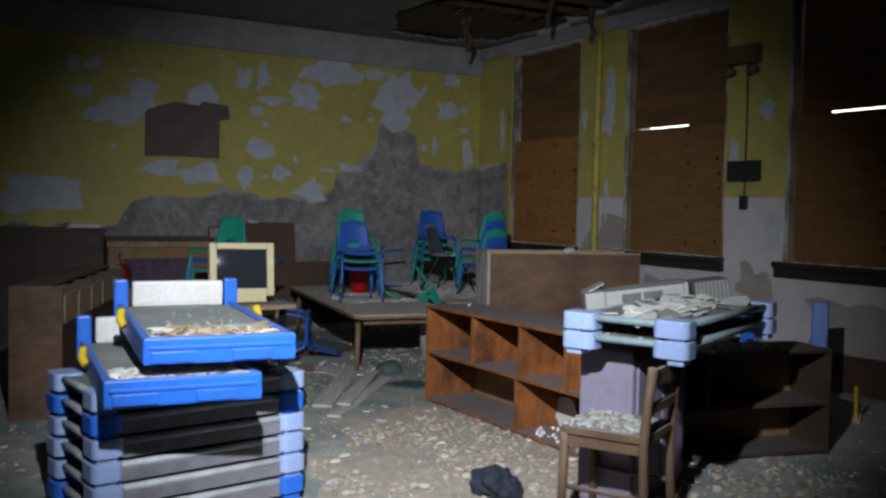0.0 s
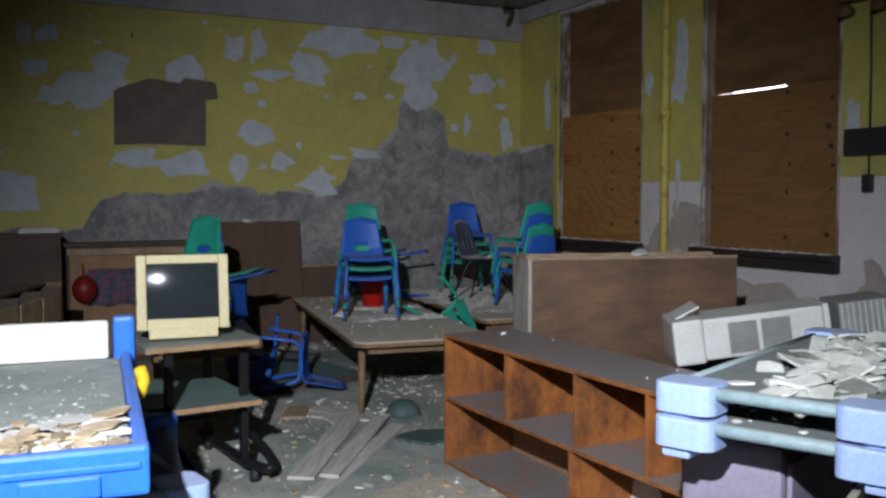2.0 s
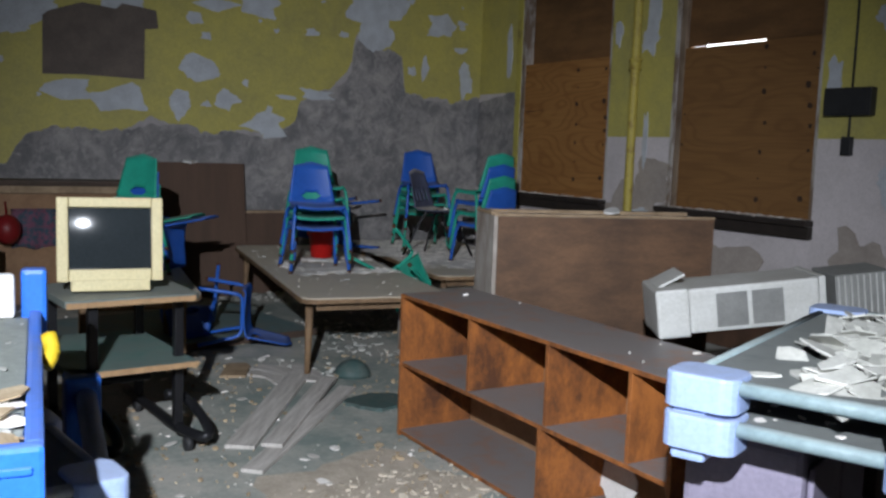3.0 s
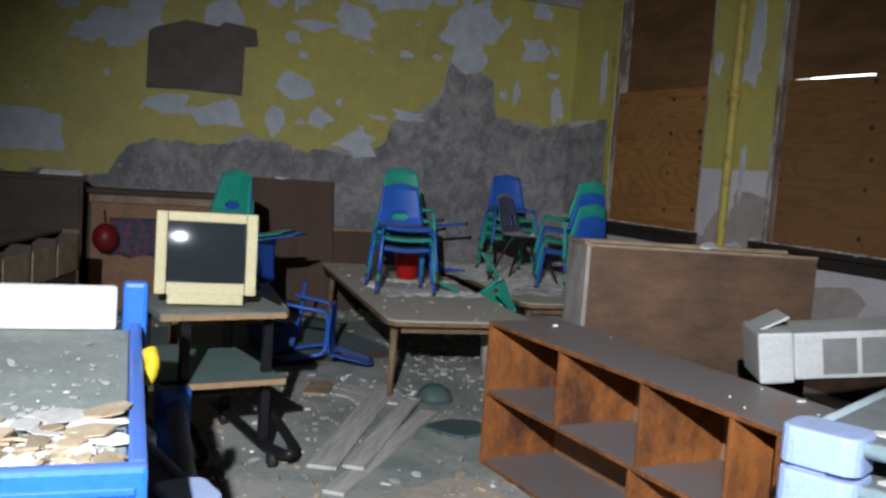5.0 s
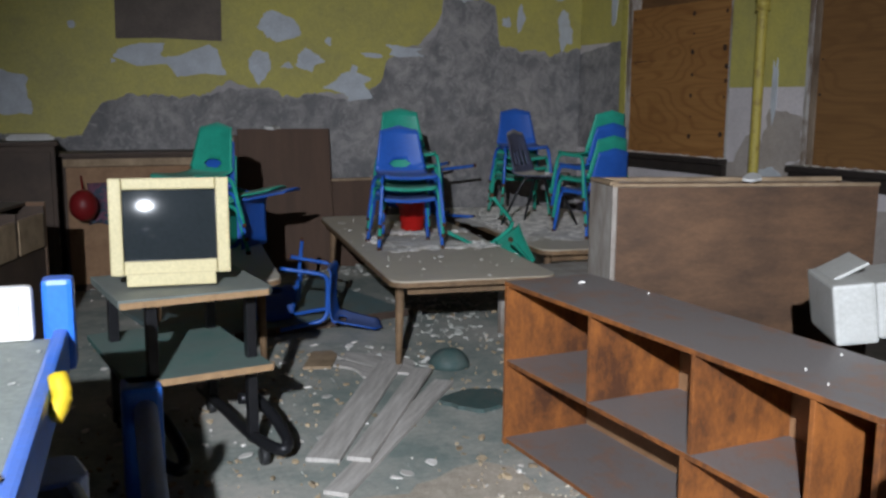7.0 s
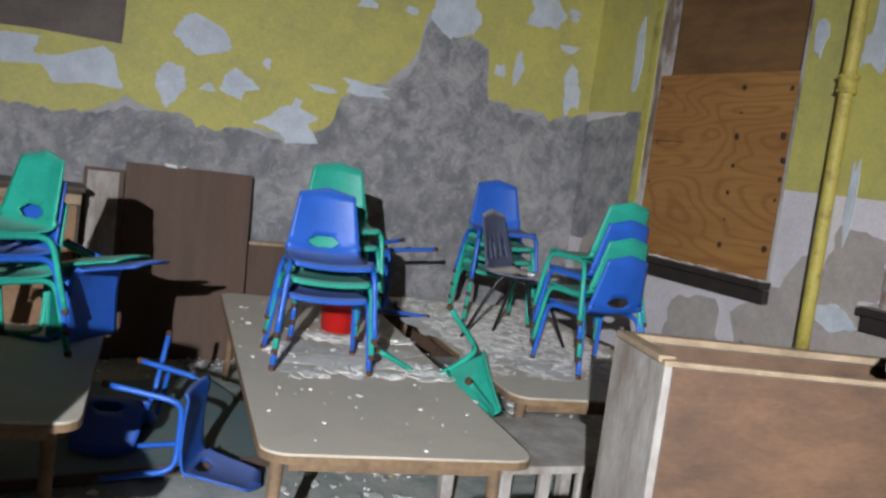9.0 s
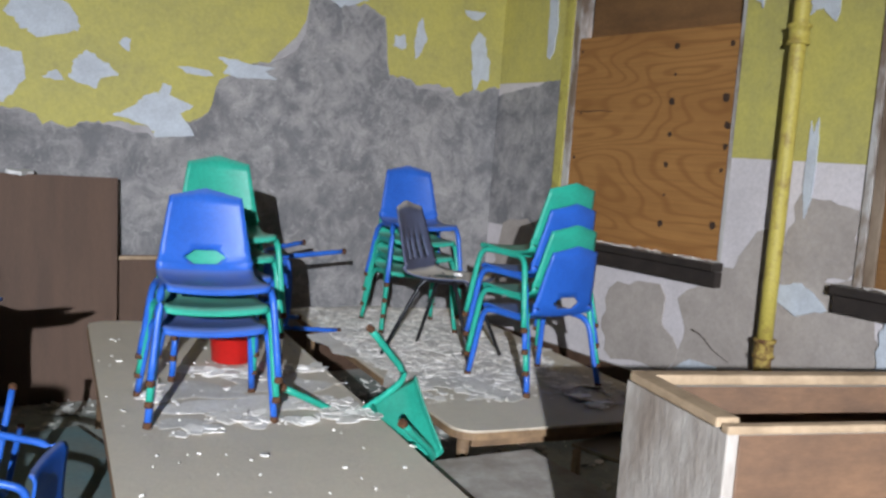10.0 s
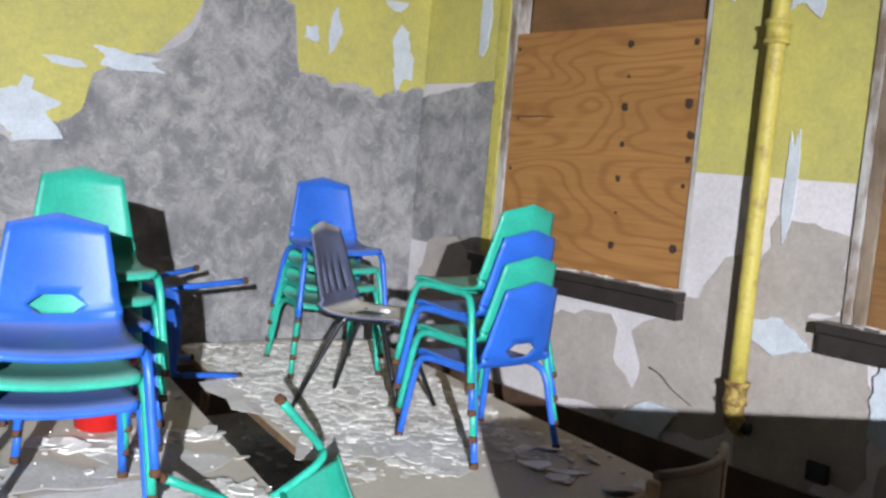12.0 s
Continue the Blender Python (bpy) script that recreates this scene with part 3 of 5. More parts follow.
bm = moved(bm_plate(BOARD_SCAR, 0, 0.006, 0), Matrix.Translation((1.715, YB - 0.0115, 2.155)) @ pose(0, 0, 0, 90))
structure("brown_wall_patch", bm, BROWN_PATCH, "square brown scar left by a removed board", "paint")

# paint on the window wall: mustard above, lilac below, beige plaster where it has come off
for a, b in zip(edges[::2], edges[1::2]):
    bm = bm_box(XR - 0.004, XR, a + (0.031 if b < YB else 0.06), b - (0.002 if b < YB else 0.011), 1.545 if b < YB else 1.97, 3.3, 0)
    structure("paint_right", bm, YELLOW, "mustard-yellow paint on a pier beside a window", "paint")
for k, (y, z, w, h, r) in enumerate(((7.02, 0.62, 0.62, 0.55, 0.35), (6.44, 0.62, 0.58, 0.72, 0.25), (6.76, 0.80, 0.46, 0.66, 0.25), (6.50, 1.17, 0.34, 0.38, 0.3), (7.6, 0.55, 0.5, 0.4, 0.4),
                                     (8.75, 0.75, 0.6, 0.5, 0.4), (5.7, 0.55, 0.7, 0.45, 0.4), (3.6, 0.5, 0.8, 0.4, 0.4), (4.6, 0.75, 0.4, 0.4, 0.4))):
    bm = bmesh.new()
    wall_patch(bm, Matrix.Translation((XR - 0.0005, y, z)) @ pose(0, 0, 0, 90, 0, -90), w, h, 0.0025 + 0.0007 * k, 100 + k, r)
    structure("bare_patch_right", bm, BEIGE_PLASTER, "beige bare plaster patch low on the window wall", "paint")
for k, (y, z, w, h) in enumerate(((6.55, 2.62, 0.2, 0.75), (6.60, 1.52, 0.05, 0.5), (6.62, 2.32, 0.22, 0.2), (4.5, 2.3, 0.2, 0.18), (4.85, 1.95, 0.12, 0.25),
                                  (4.4, 1.25, 0.2, 0.3), (8.6, 2.4, 0.1, 0.5), (6.98, 2.4, 0.08, 0.2), (7.20, 0.34, 0.36, 0.24), (6.58, 0.89, 0.27, 0.19), (6.05, 0.72, 0.2, 0.4))):
    bm = bmesh.new()
    wall_patch(bm, Matrix.Translation((XR - 0.0042, y, z)) @ pose(0, 0, 0, 90, 0, -90), w, h, 0.0055 + 0.0006 * (k % 13), 140 + k, torn=True)
    structure("undercoat_patch_right", bm, PEEL, "pale blue-white scar on the window wall", "paint")
bm = bmesh.new()
cols = []
for k in range(34):
    y = 8.475 + (YB - 0.001 - 8.475) * k / 33
    top = 1.985 - 0.10 * k / 33 + 0.02 * noise.noise((y * 9, 4, 0)) + 0.012 * noise.noise((y * 31, 4, 0))
    cols.append([bm.verts.new((XR - 0.0062, y, 1.0)), bm.verts.new((XR - 0.0062, y, top)), bm.verts.new((XR, y, top + 0.004))])
for a, b in zip(cols, cols[1:]):
    bm.faces.new((a[0], a[1], b[1], b[0]))
    bm.faces.new((a[1], a[2], b[2], b[1]))
structure("bare_corner", bm, PLASTER, "bare grey plaster in the corner by the window", "wall")

bm = bm_tube([(XR - 0.0085, 7.21, 0.62), (XR - 0.0085, 7.14, 0.60), (XR - 0.0085, 7.06, 0.545), (XR - 0.0085, 6.95, 0.50)], lambda u: 0.0035 - 0.002 * u, 5, 5)
structure("plaster_crack", bm, KNOT, "thin wandering crack in the beige plaster", "crack")
outlet = thing("outlet_box", "small black socket box low on the window wall", "socket", pose(XR - 0.03, 6.32, 0.40))
part("body", bm_box(-0.02, 0.004, -0.045, 0.045, -0.04, 0.04, 0.006), BLACK_BOX, outlet)
part("cover", bm_box(-0.026, -0.0205, -0.036, 0.036, -0.03, 0.03, 0.003), BLACK_BOX, outlet)
structure("baseboard_right", bm_box(XR - 0.025, XR, YF, YB - 0.03, 0.002, 0.30, 0.006), BASEBOARD, "tall dark brown baseboard below the windows", "baseboard")
structure("baseboard_back", bm_box(XL, XR - 0.03, YB - 0.025, YB, 0.002, 0.30, 0.006), BASEBOARD, "tall dark brown baseboard on the far wall", "baseboard")

# boarded windows
for k, (a, b) in enumerate(WINDOWS):
    name = "window_%d" % (k + 1)
    win = tagged(thing(name, "tall window boarded over with stained plywood sheets", "window"), kind="structure")
    part("window_frame", bm_box(XR + 0.002, XR + 0.12, b - 0.055, b, SILL_Z, HEAD_Z, 0.006), TRIM_BROWN if k else TRIM_WHITE, win, "worn side post with chipped paint")
    part("window_frame", bm_box(XR + 0.002, XR + 0.12, a, a + 0.03, SILL_Z, HEAD_Z, 0.006), TRIM_WHITE, win, "chipped white side post")
    part("window_casing", bm_box(XR - 0.018, XR - 0.001, b - 0.005, b + (0.03 if k else 0.07), SILL_Z - 0.02, 3.29, 0.004), TRIM_WHITE if k else TRIM_YELLOW, win, "chipped painted casing")
    part("window_head", bm_box(XR + 0.002, XR + 0.12, a + 0.03, b - 0.055, HEAD_Z - 0.03, HEAD_Z, 0.004), TRIM_WHITE, win, "white head of the frame")
    low_top = 2.23
    part("plywood_sheet", bm_box(XR + 0.012, XR + 0.03, a + 0.031, b - 0.056, SILL_Z + 0.001, low_top, 0.003), PLY_BOARD if k == 0 else PLY_DIMMED, win, "warm brown plywood sheet with dark knots")
    gap = 0.0 if k == 0 else 0.015
    bm = bm_box(XR + 0.05, XR + 0.068, a + 0.031, b - 0.12, low_top - (0.03 if k == 0 else 0), HEAD_Z - 0.031, 0.003)
    if gap:
        bm.free()
        bm = bm_box(XR + 0.04, XR + 0.058, a + 0.031, b - 0.058, low_top + gap, HEAD_Z - 0.031, 0.003)
        bm_box(XR + 0.04, XR + 0.058, a + 0.031, b - (0.80 if k == 1 else 1.1), low_top - 0.05, low_top + gap, 0.0, bm)
        bm_box(XR + 0.04, XR + 0.058, b - (0.09 if k == 1 else 0.34), b - 0.056, low_top - 0.05, low_top + gap, 0.0, bm)
    part("plywood_sheet", bm, PLY_DARK, win, "darker recessed plywood sheet")
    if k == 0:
        # added backing: its black stands for the shade in the gap
        part("plywood_sheet", bm_box(XR + 0.10, XR + 0.115, a + 0.031, b - 0.056, low_top - 0.05, HEAD_Z - 0.031, 0.0), SILL, win, "added black backing that keeps the gap beside the boards dark")
    rnd = random.Random(20 + k)
    plugs = [(0.46, 2.139, 18), (0.455, 1.982, 9), (0.46, 1.835, 19), (0.455, 1.656, 14), (0.46, 1.488, 15), (0.45, 1.319, 8), (0.46, 1.158, 18),
             (0.08, 2.130, 15), (0.033, 1.987, 8), (0.086, 1.854, 23), (0.06, 1.709, 20), (0.06, 1.60, 15), (0.07, 1.477, 11), (0.09, 1.185, 20),
             (1.244, 2.146, 10), (1.21, 1.77, 7), (1.238, 1.497, 10)]
    for q, (u, z, r) in enumerate(plugs):
        shift = 0.0 if k == 0 else 0.06 * math.sin(7 * q + k)
        y, z, r = a + u + 0.5 * abs(shift), z + shift, 0.001 * r
        flat = bm_plate(blob_outline(2 * r, 2 * r, 300 + q, 12, 0.2), 0, 0.0015, 0)
        part("knot", moved(flat, Matrix.Translation((XR + 0.0120, y, z)) @ pose(0, 0, 0, 90, 0, -90)), KNOT, win)
    if k == 0:
        split = bm_plate([(-0.17, 0.004), (-0.06, -0.002), (0.05, 0.004), (0.17, 0.001), (0.17, 0.005), (0.05, 0.010), (-0.06, 0.006), (-0.17, 0.007)], 0, 0.0012, 0)
        part("split", moved(split, Matrix.Translation((XR + 0.0120, 8.165, 1.778)) @ pose(0, 0, 0, 90, 0, -90)), KNOT, win, "dark split along the plywood grain")
    bm = bm_box(XR - 0.085, XR + 0.012, a - 0.02, b + 0.10, SILL_Z - 0.045, SILL_Z + 0.0, 0.008)
    bm_box(XR - 0.05, XR - 0.0005, a - 0.02, b + 0.10, SILL_Z - 0.13, SILL_Z - 0.046, 0.006, bm)
    part("window_sill", bm, SILL, win, "black-brown wooden sill")
    bm = bmesh.new()
    for q in range(46):
        y = rnd.uniform(a + 0.03, b - 0.03)
        wall_patch(bm, Matrix.Translation((XR - rnd.uniform(-0.008, 0.06), y, SILL_Z + 0.001)) @ pose(0, 0, 0, rnd.uniform(-15, 15), rnd.uniform(-15, 15), rnd.uniform(0, 360)),
                   rnd.uniform(0.02, 0.07), rnd.uniform(0.015, 0.04), 0.003, 400 + q + 60 * k)
    part("sill_flakes", bm, CHIP, win, "paint flakes lying on the sill")

structure("backdrop", bm_box(XR + 4.0, XR + 4.05, -4.0, 14.0, -2.0, 9.0, 0), backdrop_mat, "bright overcast sky outside the boarded windows", "sky")

# heating pipe between the windows
pipe = thing("heating_pipe", "yellow-painted vertical heating pipe with rusty elbow", "pipe", pose(5.488, 6.70, 0))
part("tube", bm_tube([(0, 0, 0.60), (0, 0, 1.4), (0, 0, 2.4), (0, 0, ZC)], 0.037, 14, 2), PIPE, pipe)
for z in (0.63, 2.13):
    part("collar", moved(bm_lathe([(0.036, -0.045), (0.052, -0.045), (0.054, -0.03), (0.047, -0.026), (0.047, 0.03), (0.055, 0.034), (0.055, 0.05), (0.036, 0.05)], 18),
                         pose(0, 0, z)), PIPE_RUST if z < 1 else PIPE, pipe, "ridged pipe coupling")
part("elbow", bm_tube([(0, 0, 0.60), (0, 0, 0.545), (0.004, -0.012, 0.51), (0.010, -0.034, 0.492), (0.012, -0.05, 0.490)], 0.043, 16, 4), PIPE_RUST, pipe, "rust-stained elbow")
# capped tube; its black colour stands for the shade inside the opening
part("stub", bm_tube([(0.012, -0.046, 0.49), (0.013, -0.062, 0.49), (0.014, -0.076, 0.49)], 0.028, 14, 1), BLACK_BOX, pipe, "closed stub, black for the dark mouth of the elbow")

# emergency lamp, conduit and switch boxes on the pier
lamp = thing("emergency_lamp", "brown twin-head emergency lamp fixed to the pier", "wall lamp", pose(XR - 0.06, 4.74, 2.78))
part("housing", bm_box(-0.06, 0.059, -0.16, 0.16, -0.06, 0.10, 0.012), BROWN_BOX, lamp)
for dy in (-0.12, 0.14):
    part("lamp_head", moved(bm_lathe([(0.02, 0.03), (0.035, 0.025), (0.062, -0.03), (0.058, -0.045), (0.01, -0.04)], 14), pose(-0.03, dy, -0.10, 0, -25, 0)), BROWN_BOX, lamp)
box = thing("switch_box", "black metal switch box with thin conduit on pier", "switch box", pose(XR - 0.035, 4.72, 1.78))
part("body", bm_box(-0.03, 0.034, -0.17, 0.17, -0.09, 0.09, 0.008), BLACK_BOX, box)
part("cover", bm_box(-0.037, -0.031, -0.15, 0.15, -0.075, 0.075, 0.003), BLACK_BOX, box)
part("conduit", bm_tube([(0.02, 0.0, 0.08), (0.02, 0.0, 0.5), (0.02, 0.01, 0.93)], 0.009, 6, 1), BLACK_BOX, box)
part("conduit", bm_tube([(0.02, 0.0, -0.08), (0.02, 0.0, -0.16), (0.02, 0.0, -0.22)], 0.009, 6, 1), BLACK_BOX, box)
part("socket", bm_box(-0.01, 0.034, -0.035, 0.035, -0.34, -0.22, 0.006), BLACK_BOX, box)
nail = thing("wall_hook", "small dark hook remaining in the yellow wall", "hook", pose(1.47, YB - 0.012, 2.88))
part("hook", bm_tube([(0, 0, 0), (0, -0.02, 0), (0, -0.03, -0.02), (0, -0.02, -0.04)], 0.006, 6), BLACK_BOX, nail)


# ---- debris ----
def flakes(name, label, spots, thick=(0.002, 0.006), mat=CHIP, tilt=8, m=None):
    """One heap of flakes; spots are (x, y, z, size, seed)."""
    verts, faces = [], []
    for x, y, z, size, seed in spots:
        rnd = random.Random(seed)
        n = rnd.randint(5, 7)
        turn = Euler((radians(rnd.gauss(0, tilt)), radians(rnd.gauss(0, tilt)), rnd.uniform(0, 6.28))).to_matrix()
        t = rnd.uniform(*thick)
        base = len(verts)
        long = rnd.uniform(0.55, 1.0)
        lift = size * math.sin(radians(tilt)) * 0.3
        ring = [(size * 0.5 * rnd.uniform(0.65, 1.1) * math.cos(6.2832 * k / n), size * 0.5 * long * rnd.uniform(0.65, 1.1) * math.sin(6.2832 * k / n)) for k in range(n)]
        for h in (0, t):
            verts += [tuple(turn @ Vector((px, py, h)) + Vector((x, y, z + lift))) for px, py in ring]
        faces.append([base + k for k in range(n)][::-1])
        faces.append([base + n + k for k in range(n)])
        faces += [[base + k, base + (k + 1) % n, base + n + (k + 1) % n, base + n + k] for k in range(n)]
    me = bpy.data.meshes.new(name)
    me.from_pydata(verts, [], faces)
    me.materials.append(mat)
    ob = new(name, me)
    if m is not None:
        ob.matrix_world = m
    return tagged(ob, label, "debris", kind="stuff")


def scatter(n, x0, x1, y0, y1, z, sizes, seed, dense=None, power=2.5):
    rnd = random.Random(seed)
    out = []
    while len(out) < n:
        x, y = rnd.uniform(x0, x1), rnd.uniform(y0, y1)
        if dense and rnd.random() > dense(x, y):
            continue
        out.append((x, y, z + rnd.uniform(0, 0.004), sizes[0] + (sizes[1] - sizes[0]) * rnd.random() ** power, seed * 7919 + len(out)))
    return out


def patchy(cut, scale=1.6, off=0.0):
    return lambda x, y: min(1.0, max(0.0, (noise.noise((x * scale + off, y * scale, off)) - cut) * 4))


flakes("floor_flakes", "pale paint flakes and plaster bits on the floor", scatter(1700, -0.8, 5.3, 0.6, 8.9, 0.001, (0.006, 0.08), 3, patchy(-0.25), 3.5))
flakes("floor_rubble", "thick crumbled plaster rubble on the floor", scatter(4200, 0.9, 3.4, 1.2, 4.3, 0.001, (0.005, 0.06), 4, patchy(-0.3, 1.3, 4), 3.4), (0.002, 0.010), CHIP_CREAM, 10)
flakes("floor_crumbs", "tan crumbs of plaster on the floor", scatter(2200, 0.2, 4.0, 1.0, 7.0, 0.001, (0.006, 0.05), 5, patchy(-0.2, 1.9, 8), 3.2), (0.003, 0.014), CHIP_TAN, 14)
flakes("floor_rubble", "grey plaster rubble under the low tables", scatter(1300, 2.3, 5.4, 5.9, 9.0, 0.001, (0.01, 0.085), 6, patchy(-0.15, 1.4, 2)), (0.003, 0.012), CHIP_GREY, 12)


# ---- things ----
def shell(width, seat_h, back_top, lean, hole_size, slots=False):
    """The one-piece seat and back of a stacking chair, front towards -y, with a hand hole low in the back."""
    prof = [(-0.175, -0.022, 0.96), (-0.170, -0.006, 0.99), (-0.150, 0.002, 1.0), (-0.09, -0.003, 1.0), (-0.02, -0.008, 1.0), (0.06, -0.008, 1.0), (0.11, -0.002, 1.0),
            (0.137, 0.006, 1.0), (0.150, 0.018, 1.0), (0.157, 0.032, 0.995)]
    rise = back_top - seat_h
    for u in (0.122, 0.165, 0.21, 0.255, 0.30, 0.40, 0.54, 0.7, 0.85, 0.96):
        prof.append((0.160 + lean * (u - 0.12), u * rise, 0.985 - 0.28 * (u - 0.12)))
    first, last = 10, 14
    bm = bmesh.new()
    rows = []
    for q, (y, z, hw) in enumerate(prof):
        cut = hole_size * (1.0 - 0.24 * abs(q - 12)) if hole_size and first <= q <= last else 0.375
        row = []
        for c in range(-8, 9):
            u = c / 3 * cut if abs(c) <= 3 else math.copysign(cut + (abs(c) - 3) / 5 * (1 - cut), c)
            bowl = 0.012 * u * u * (1 if z < 0.05 else 0)
            wrap = -0.018 * u * u * (1 if z > 0.03 else 0)
            peak = 0.030 * (1 - abs(u)) if q == len(prof) - 1 else 0
            row.append(bm.verts.new((u * hw * width / 2, y + wrap, seat_h + z + bowl + peak)))
        rows.append(row)
    for q in range(len(rows) - 1):
        for c in range(16):
            if hole_size and first <= q < last and 5 <= c < 11:
                continue
            if slots and first + 2 <= q <= first + 5 and c in (3, 6, 9, 12):
                continue
            bm.faces.new((rows[q][c], rows[q][c + 1], rows[q + 1][c + 1], rows[q + 1][c])).smooth = True
    bmesh.ops.delete(bm, geom=[v for v in bm.verts if not v.link_faces], context="VERTS")
    bmesh.ops.solidify(bm, geom=bm.faces[:], thickness=0.009)
    bmesh.ops.recalc_face_normals(bm, faces=bm.faces)
    for f in bm.faces:
        f.smooth = True
    return bm


def school_chair(label, plastic, tube, m, group="small stacking chairs"):
    c = thing("school_chair", label, "chair", m, group)
    part("seat_shell", shell(0.335, 0.315, 0.60, 0.06, 0.46), plastic, c)
    for s in (-1, 1):
        part("side_frame", bm_tube([(s * 0.205, -0.185, 0.02), (s * 0.192, -0.165, 0.16), (s * 0.184, -0.15, 0.255), (s * 0.178, -0.125, 0.298), (s * 0.168, -0.07, 0.304),
                                    (s * 0.160, 0.03, 0.300), (s * 0.165, 0.10, 0.296), (s * 0.178, 0.14, 0.26), (s * 0.190, 0.165, 0.15), (s * 0.205, 0.195, 0.02)], 0.0125, 8, 3), tube, c)
        for x, y in ((0.206, -0.187), (0.206, 0.197)):
            part("foot", bm_lathe([(0.0125, 0.0), (0.0155, 0.003), (0.0145, 0.016), (0.0128, 0.022)], 8), RUST, c, "rusty foot").location = (s * x, y, 0)
    part("cross_bar", bm_tube([(-0.165, 0.02, 0.300), (0, 0.02, 0.292), (0.165, 0.02, 0.300)], 0.010, 6, 1), tube, c)
    return c


blue_chair = school_chair("small blue plastic stacking chair with tubular legs", BLUE, BLUE_TUBE, pose(0, 0, -20))
green_chair = school_chair("small teal-green plastic stacking chair with tubular legs", GREEN, GREEN_TUBE, pose(0, 0, -20))
TABLE_Z = 0.502
LIFT = 0.085


def stack(m, colours, group, lift=LIFT):
    for k, c in enumerate(colours):
        ob = copy_thing(blue_chair if c == "b" else green_chair, m @ pose(0, -0.016 * k, lift * k))
        tagged(ob, ("small blue" if c == "b" else "small teal-green") + " plastic chair " + ("at the top of a stack" if k == len(colours) - 1 else "nested in a stack of chairs"), group=group)


EX = 1.67
stack(pose(2.81, 6.95, TABLE_Z, 0, 0, -9.5), "bgb", "chairs stacked on the long table", 0.073)
stack(pose(3.04, 7.50, TABLE_Z, 0, 0, -8), "bbgg", "chairs stacked behind the blue stack")
stack(pose(4.32, 8.12, TABLE_Z, 0, 0, -12), "gggb", "chairs stacked by the far wall")
stack(pose(4.25, 6.93, TABLE_Z, 0, 0, 184), "bgbg", "chairs stacked by the window")
stack(pose(1.52, 7.02, TABLE_Z, 0, 0, -55), "gbg", "chairs stacked on the side table")
tagged(copy_thing(blue_chair, pose(EX, 7.50, 0.665, 90, 0, 49)), "small blue chair tipped on its seat edge on the table")
tagged(copy_thing(green_chair, pose(EX - 0.075, 7.552, 0.675, 90, 0, 49)), "small green chair tipped and nested behind a blue one")
fallen = Matrix(((-0.43, 0, 0.9, 2.011), (-0.9, 0, -0.43, 6.995), (0, -1, 0, 0.249), (0, 0, 0, 1)))
tagged(copy_thing(blue_chair, fallen), "small blue chair lying on its back on the floor")
tagged(copy_thing(blue_chair, pose(2.10, 7.62, 0.387, 141, 0, -14)), "small blue chair upside down behind the fallen one")
tagged(copy_thing(blue_chair, pose(3.86, 8.25, 0.715, 0, -90, 8)), "small blue chair tipped over behind the stacks")
tagged(copy_thing(green_chair, pose(3.125, 6.54, 0.612, -130.7, 34.0, -98.3)), "small teal chair tipped into the gap between tables")
for ob in (blue_chair, green_chair):
    for o in (*ob.children_recursive, ob):
        bpy.data.objects.remove(o)

black = thing("shell_chair", "dusty navy plastic shell chair with slotted back", "chair", pose(4.13, 7.46, TABLE_Z, 0, 0, 33))
part("seat_shell", shell(0.34, 0.385, 0.70, 0.10, 0, True), NAVY, black)
for s in (-1, 1):
    for e, d in ((-1, -0.03), (1, 0.04)):
        part("leg", bm_tube([(s * 0.07, 0.02 * e + d, 0.372), (s * 0.10, 0.06 * e + d, 0.33), (s * 0.19, 0.19 * e + d, 0.004)], lambda u: 0.013 - 0.004 * u, 8, 2), BLACK_TUBE, black)
part("bracket", bm_box(-0.09, 0.09, -0.08, 0.09, 0.352, 0.378, 0.006), BLACK_TUBE, black)
sp = [(0.05 * noise.noise((k, 3, 0)) * 2, -0.05 + 0.08 * noise.noise((k, 5, 0)), 0.388, 0.03 + 0.04 * abs(noise.noise((k * 1.7, 1, 0))), 900 + k) for k in range(40)]
flakes("seat_flakes", "paint flakes lying on the navy chair seat", sp, m=pose(4.13, 7.46, TABLE_Z + 0.004, 0, 0, 33))

def plywood_chair(label, m):
    """A school chair with a bent plywood back, pale raw edges and a dark top rim; its seat towards +y."""
    t = thing("plywood_chair", label, "chair", m)
    bow = lambda x: 1.1 * x * x
    bm = bmesh.new()
    grid = [[bm.verts.new((x, bow(x), z)) for x in np.linspace(-0.21, 0.21, 13)] for z in (0.50, 0.56, 0.62, 0.68, 0.712)]
    for a, b in zip(grid, grid[1:]):
        for k in range(12):
            bm.faces.new((a[k], a[k + 1], b[k + 1], b[k])).smooth = True
    bmesh.ops.solidify(bm, geom=bm.faces[:], thickness=0.012)
    back = part("backrest", bm, BEIGE, t, "bent beige plywood back")
    part("top_rim", bm_tube([(x, bow(x), 0.716) for x in (-0.22, -0.11, 0.0, 0.11, 0.22)], 0.013, 8, 3), OLD_CHAIR, back, "dusty rounded rim")
    for x in (-0.221, 0.221):
        part("back_post", bm_box(x - 0.011, x + 0.011, bow(x) - 0.014, bow(x) + 0.022, 0.0, 0.70, 0.005), RAW_EDGE, t, "pale raw wooden post")
        part("front_leg", bm_box(x * 0.92 - 0.012, x * 0.92 + 0.012, 0.38, 0.405, 0.0, 0.415, 0.004), RAW_EDGE, t)
    part("seat", bm_box(-0.205, 0.205, 0.08, 0.42, 0.416, 0.432, 0.006), BEIGE, t)
    return t


plywood_chair("beige bent-plywood chair pushed under the low table", pose(4.28, 5.99, 0, 0, 0, 11))


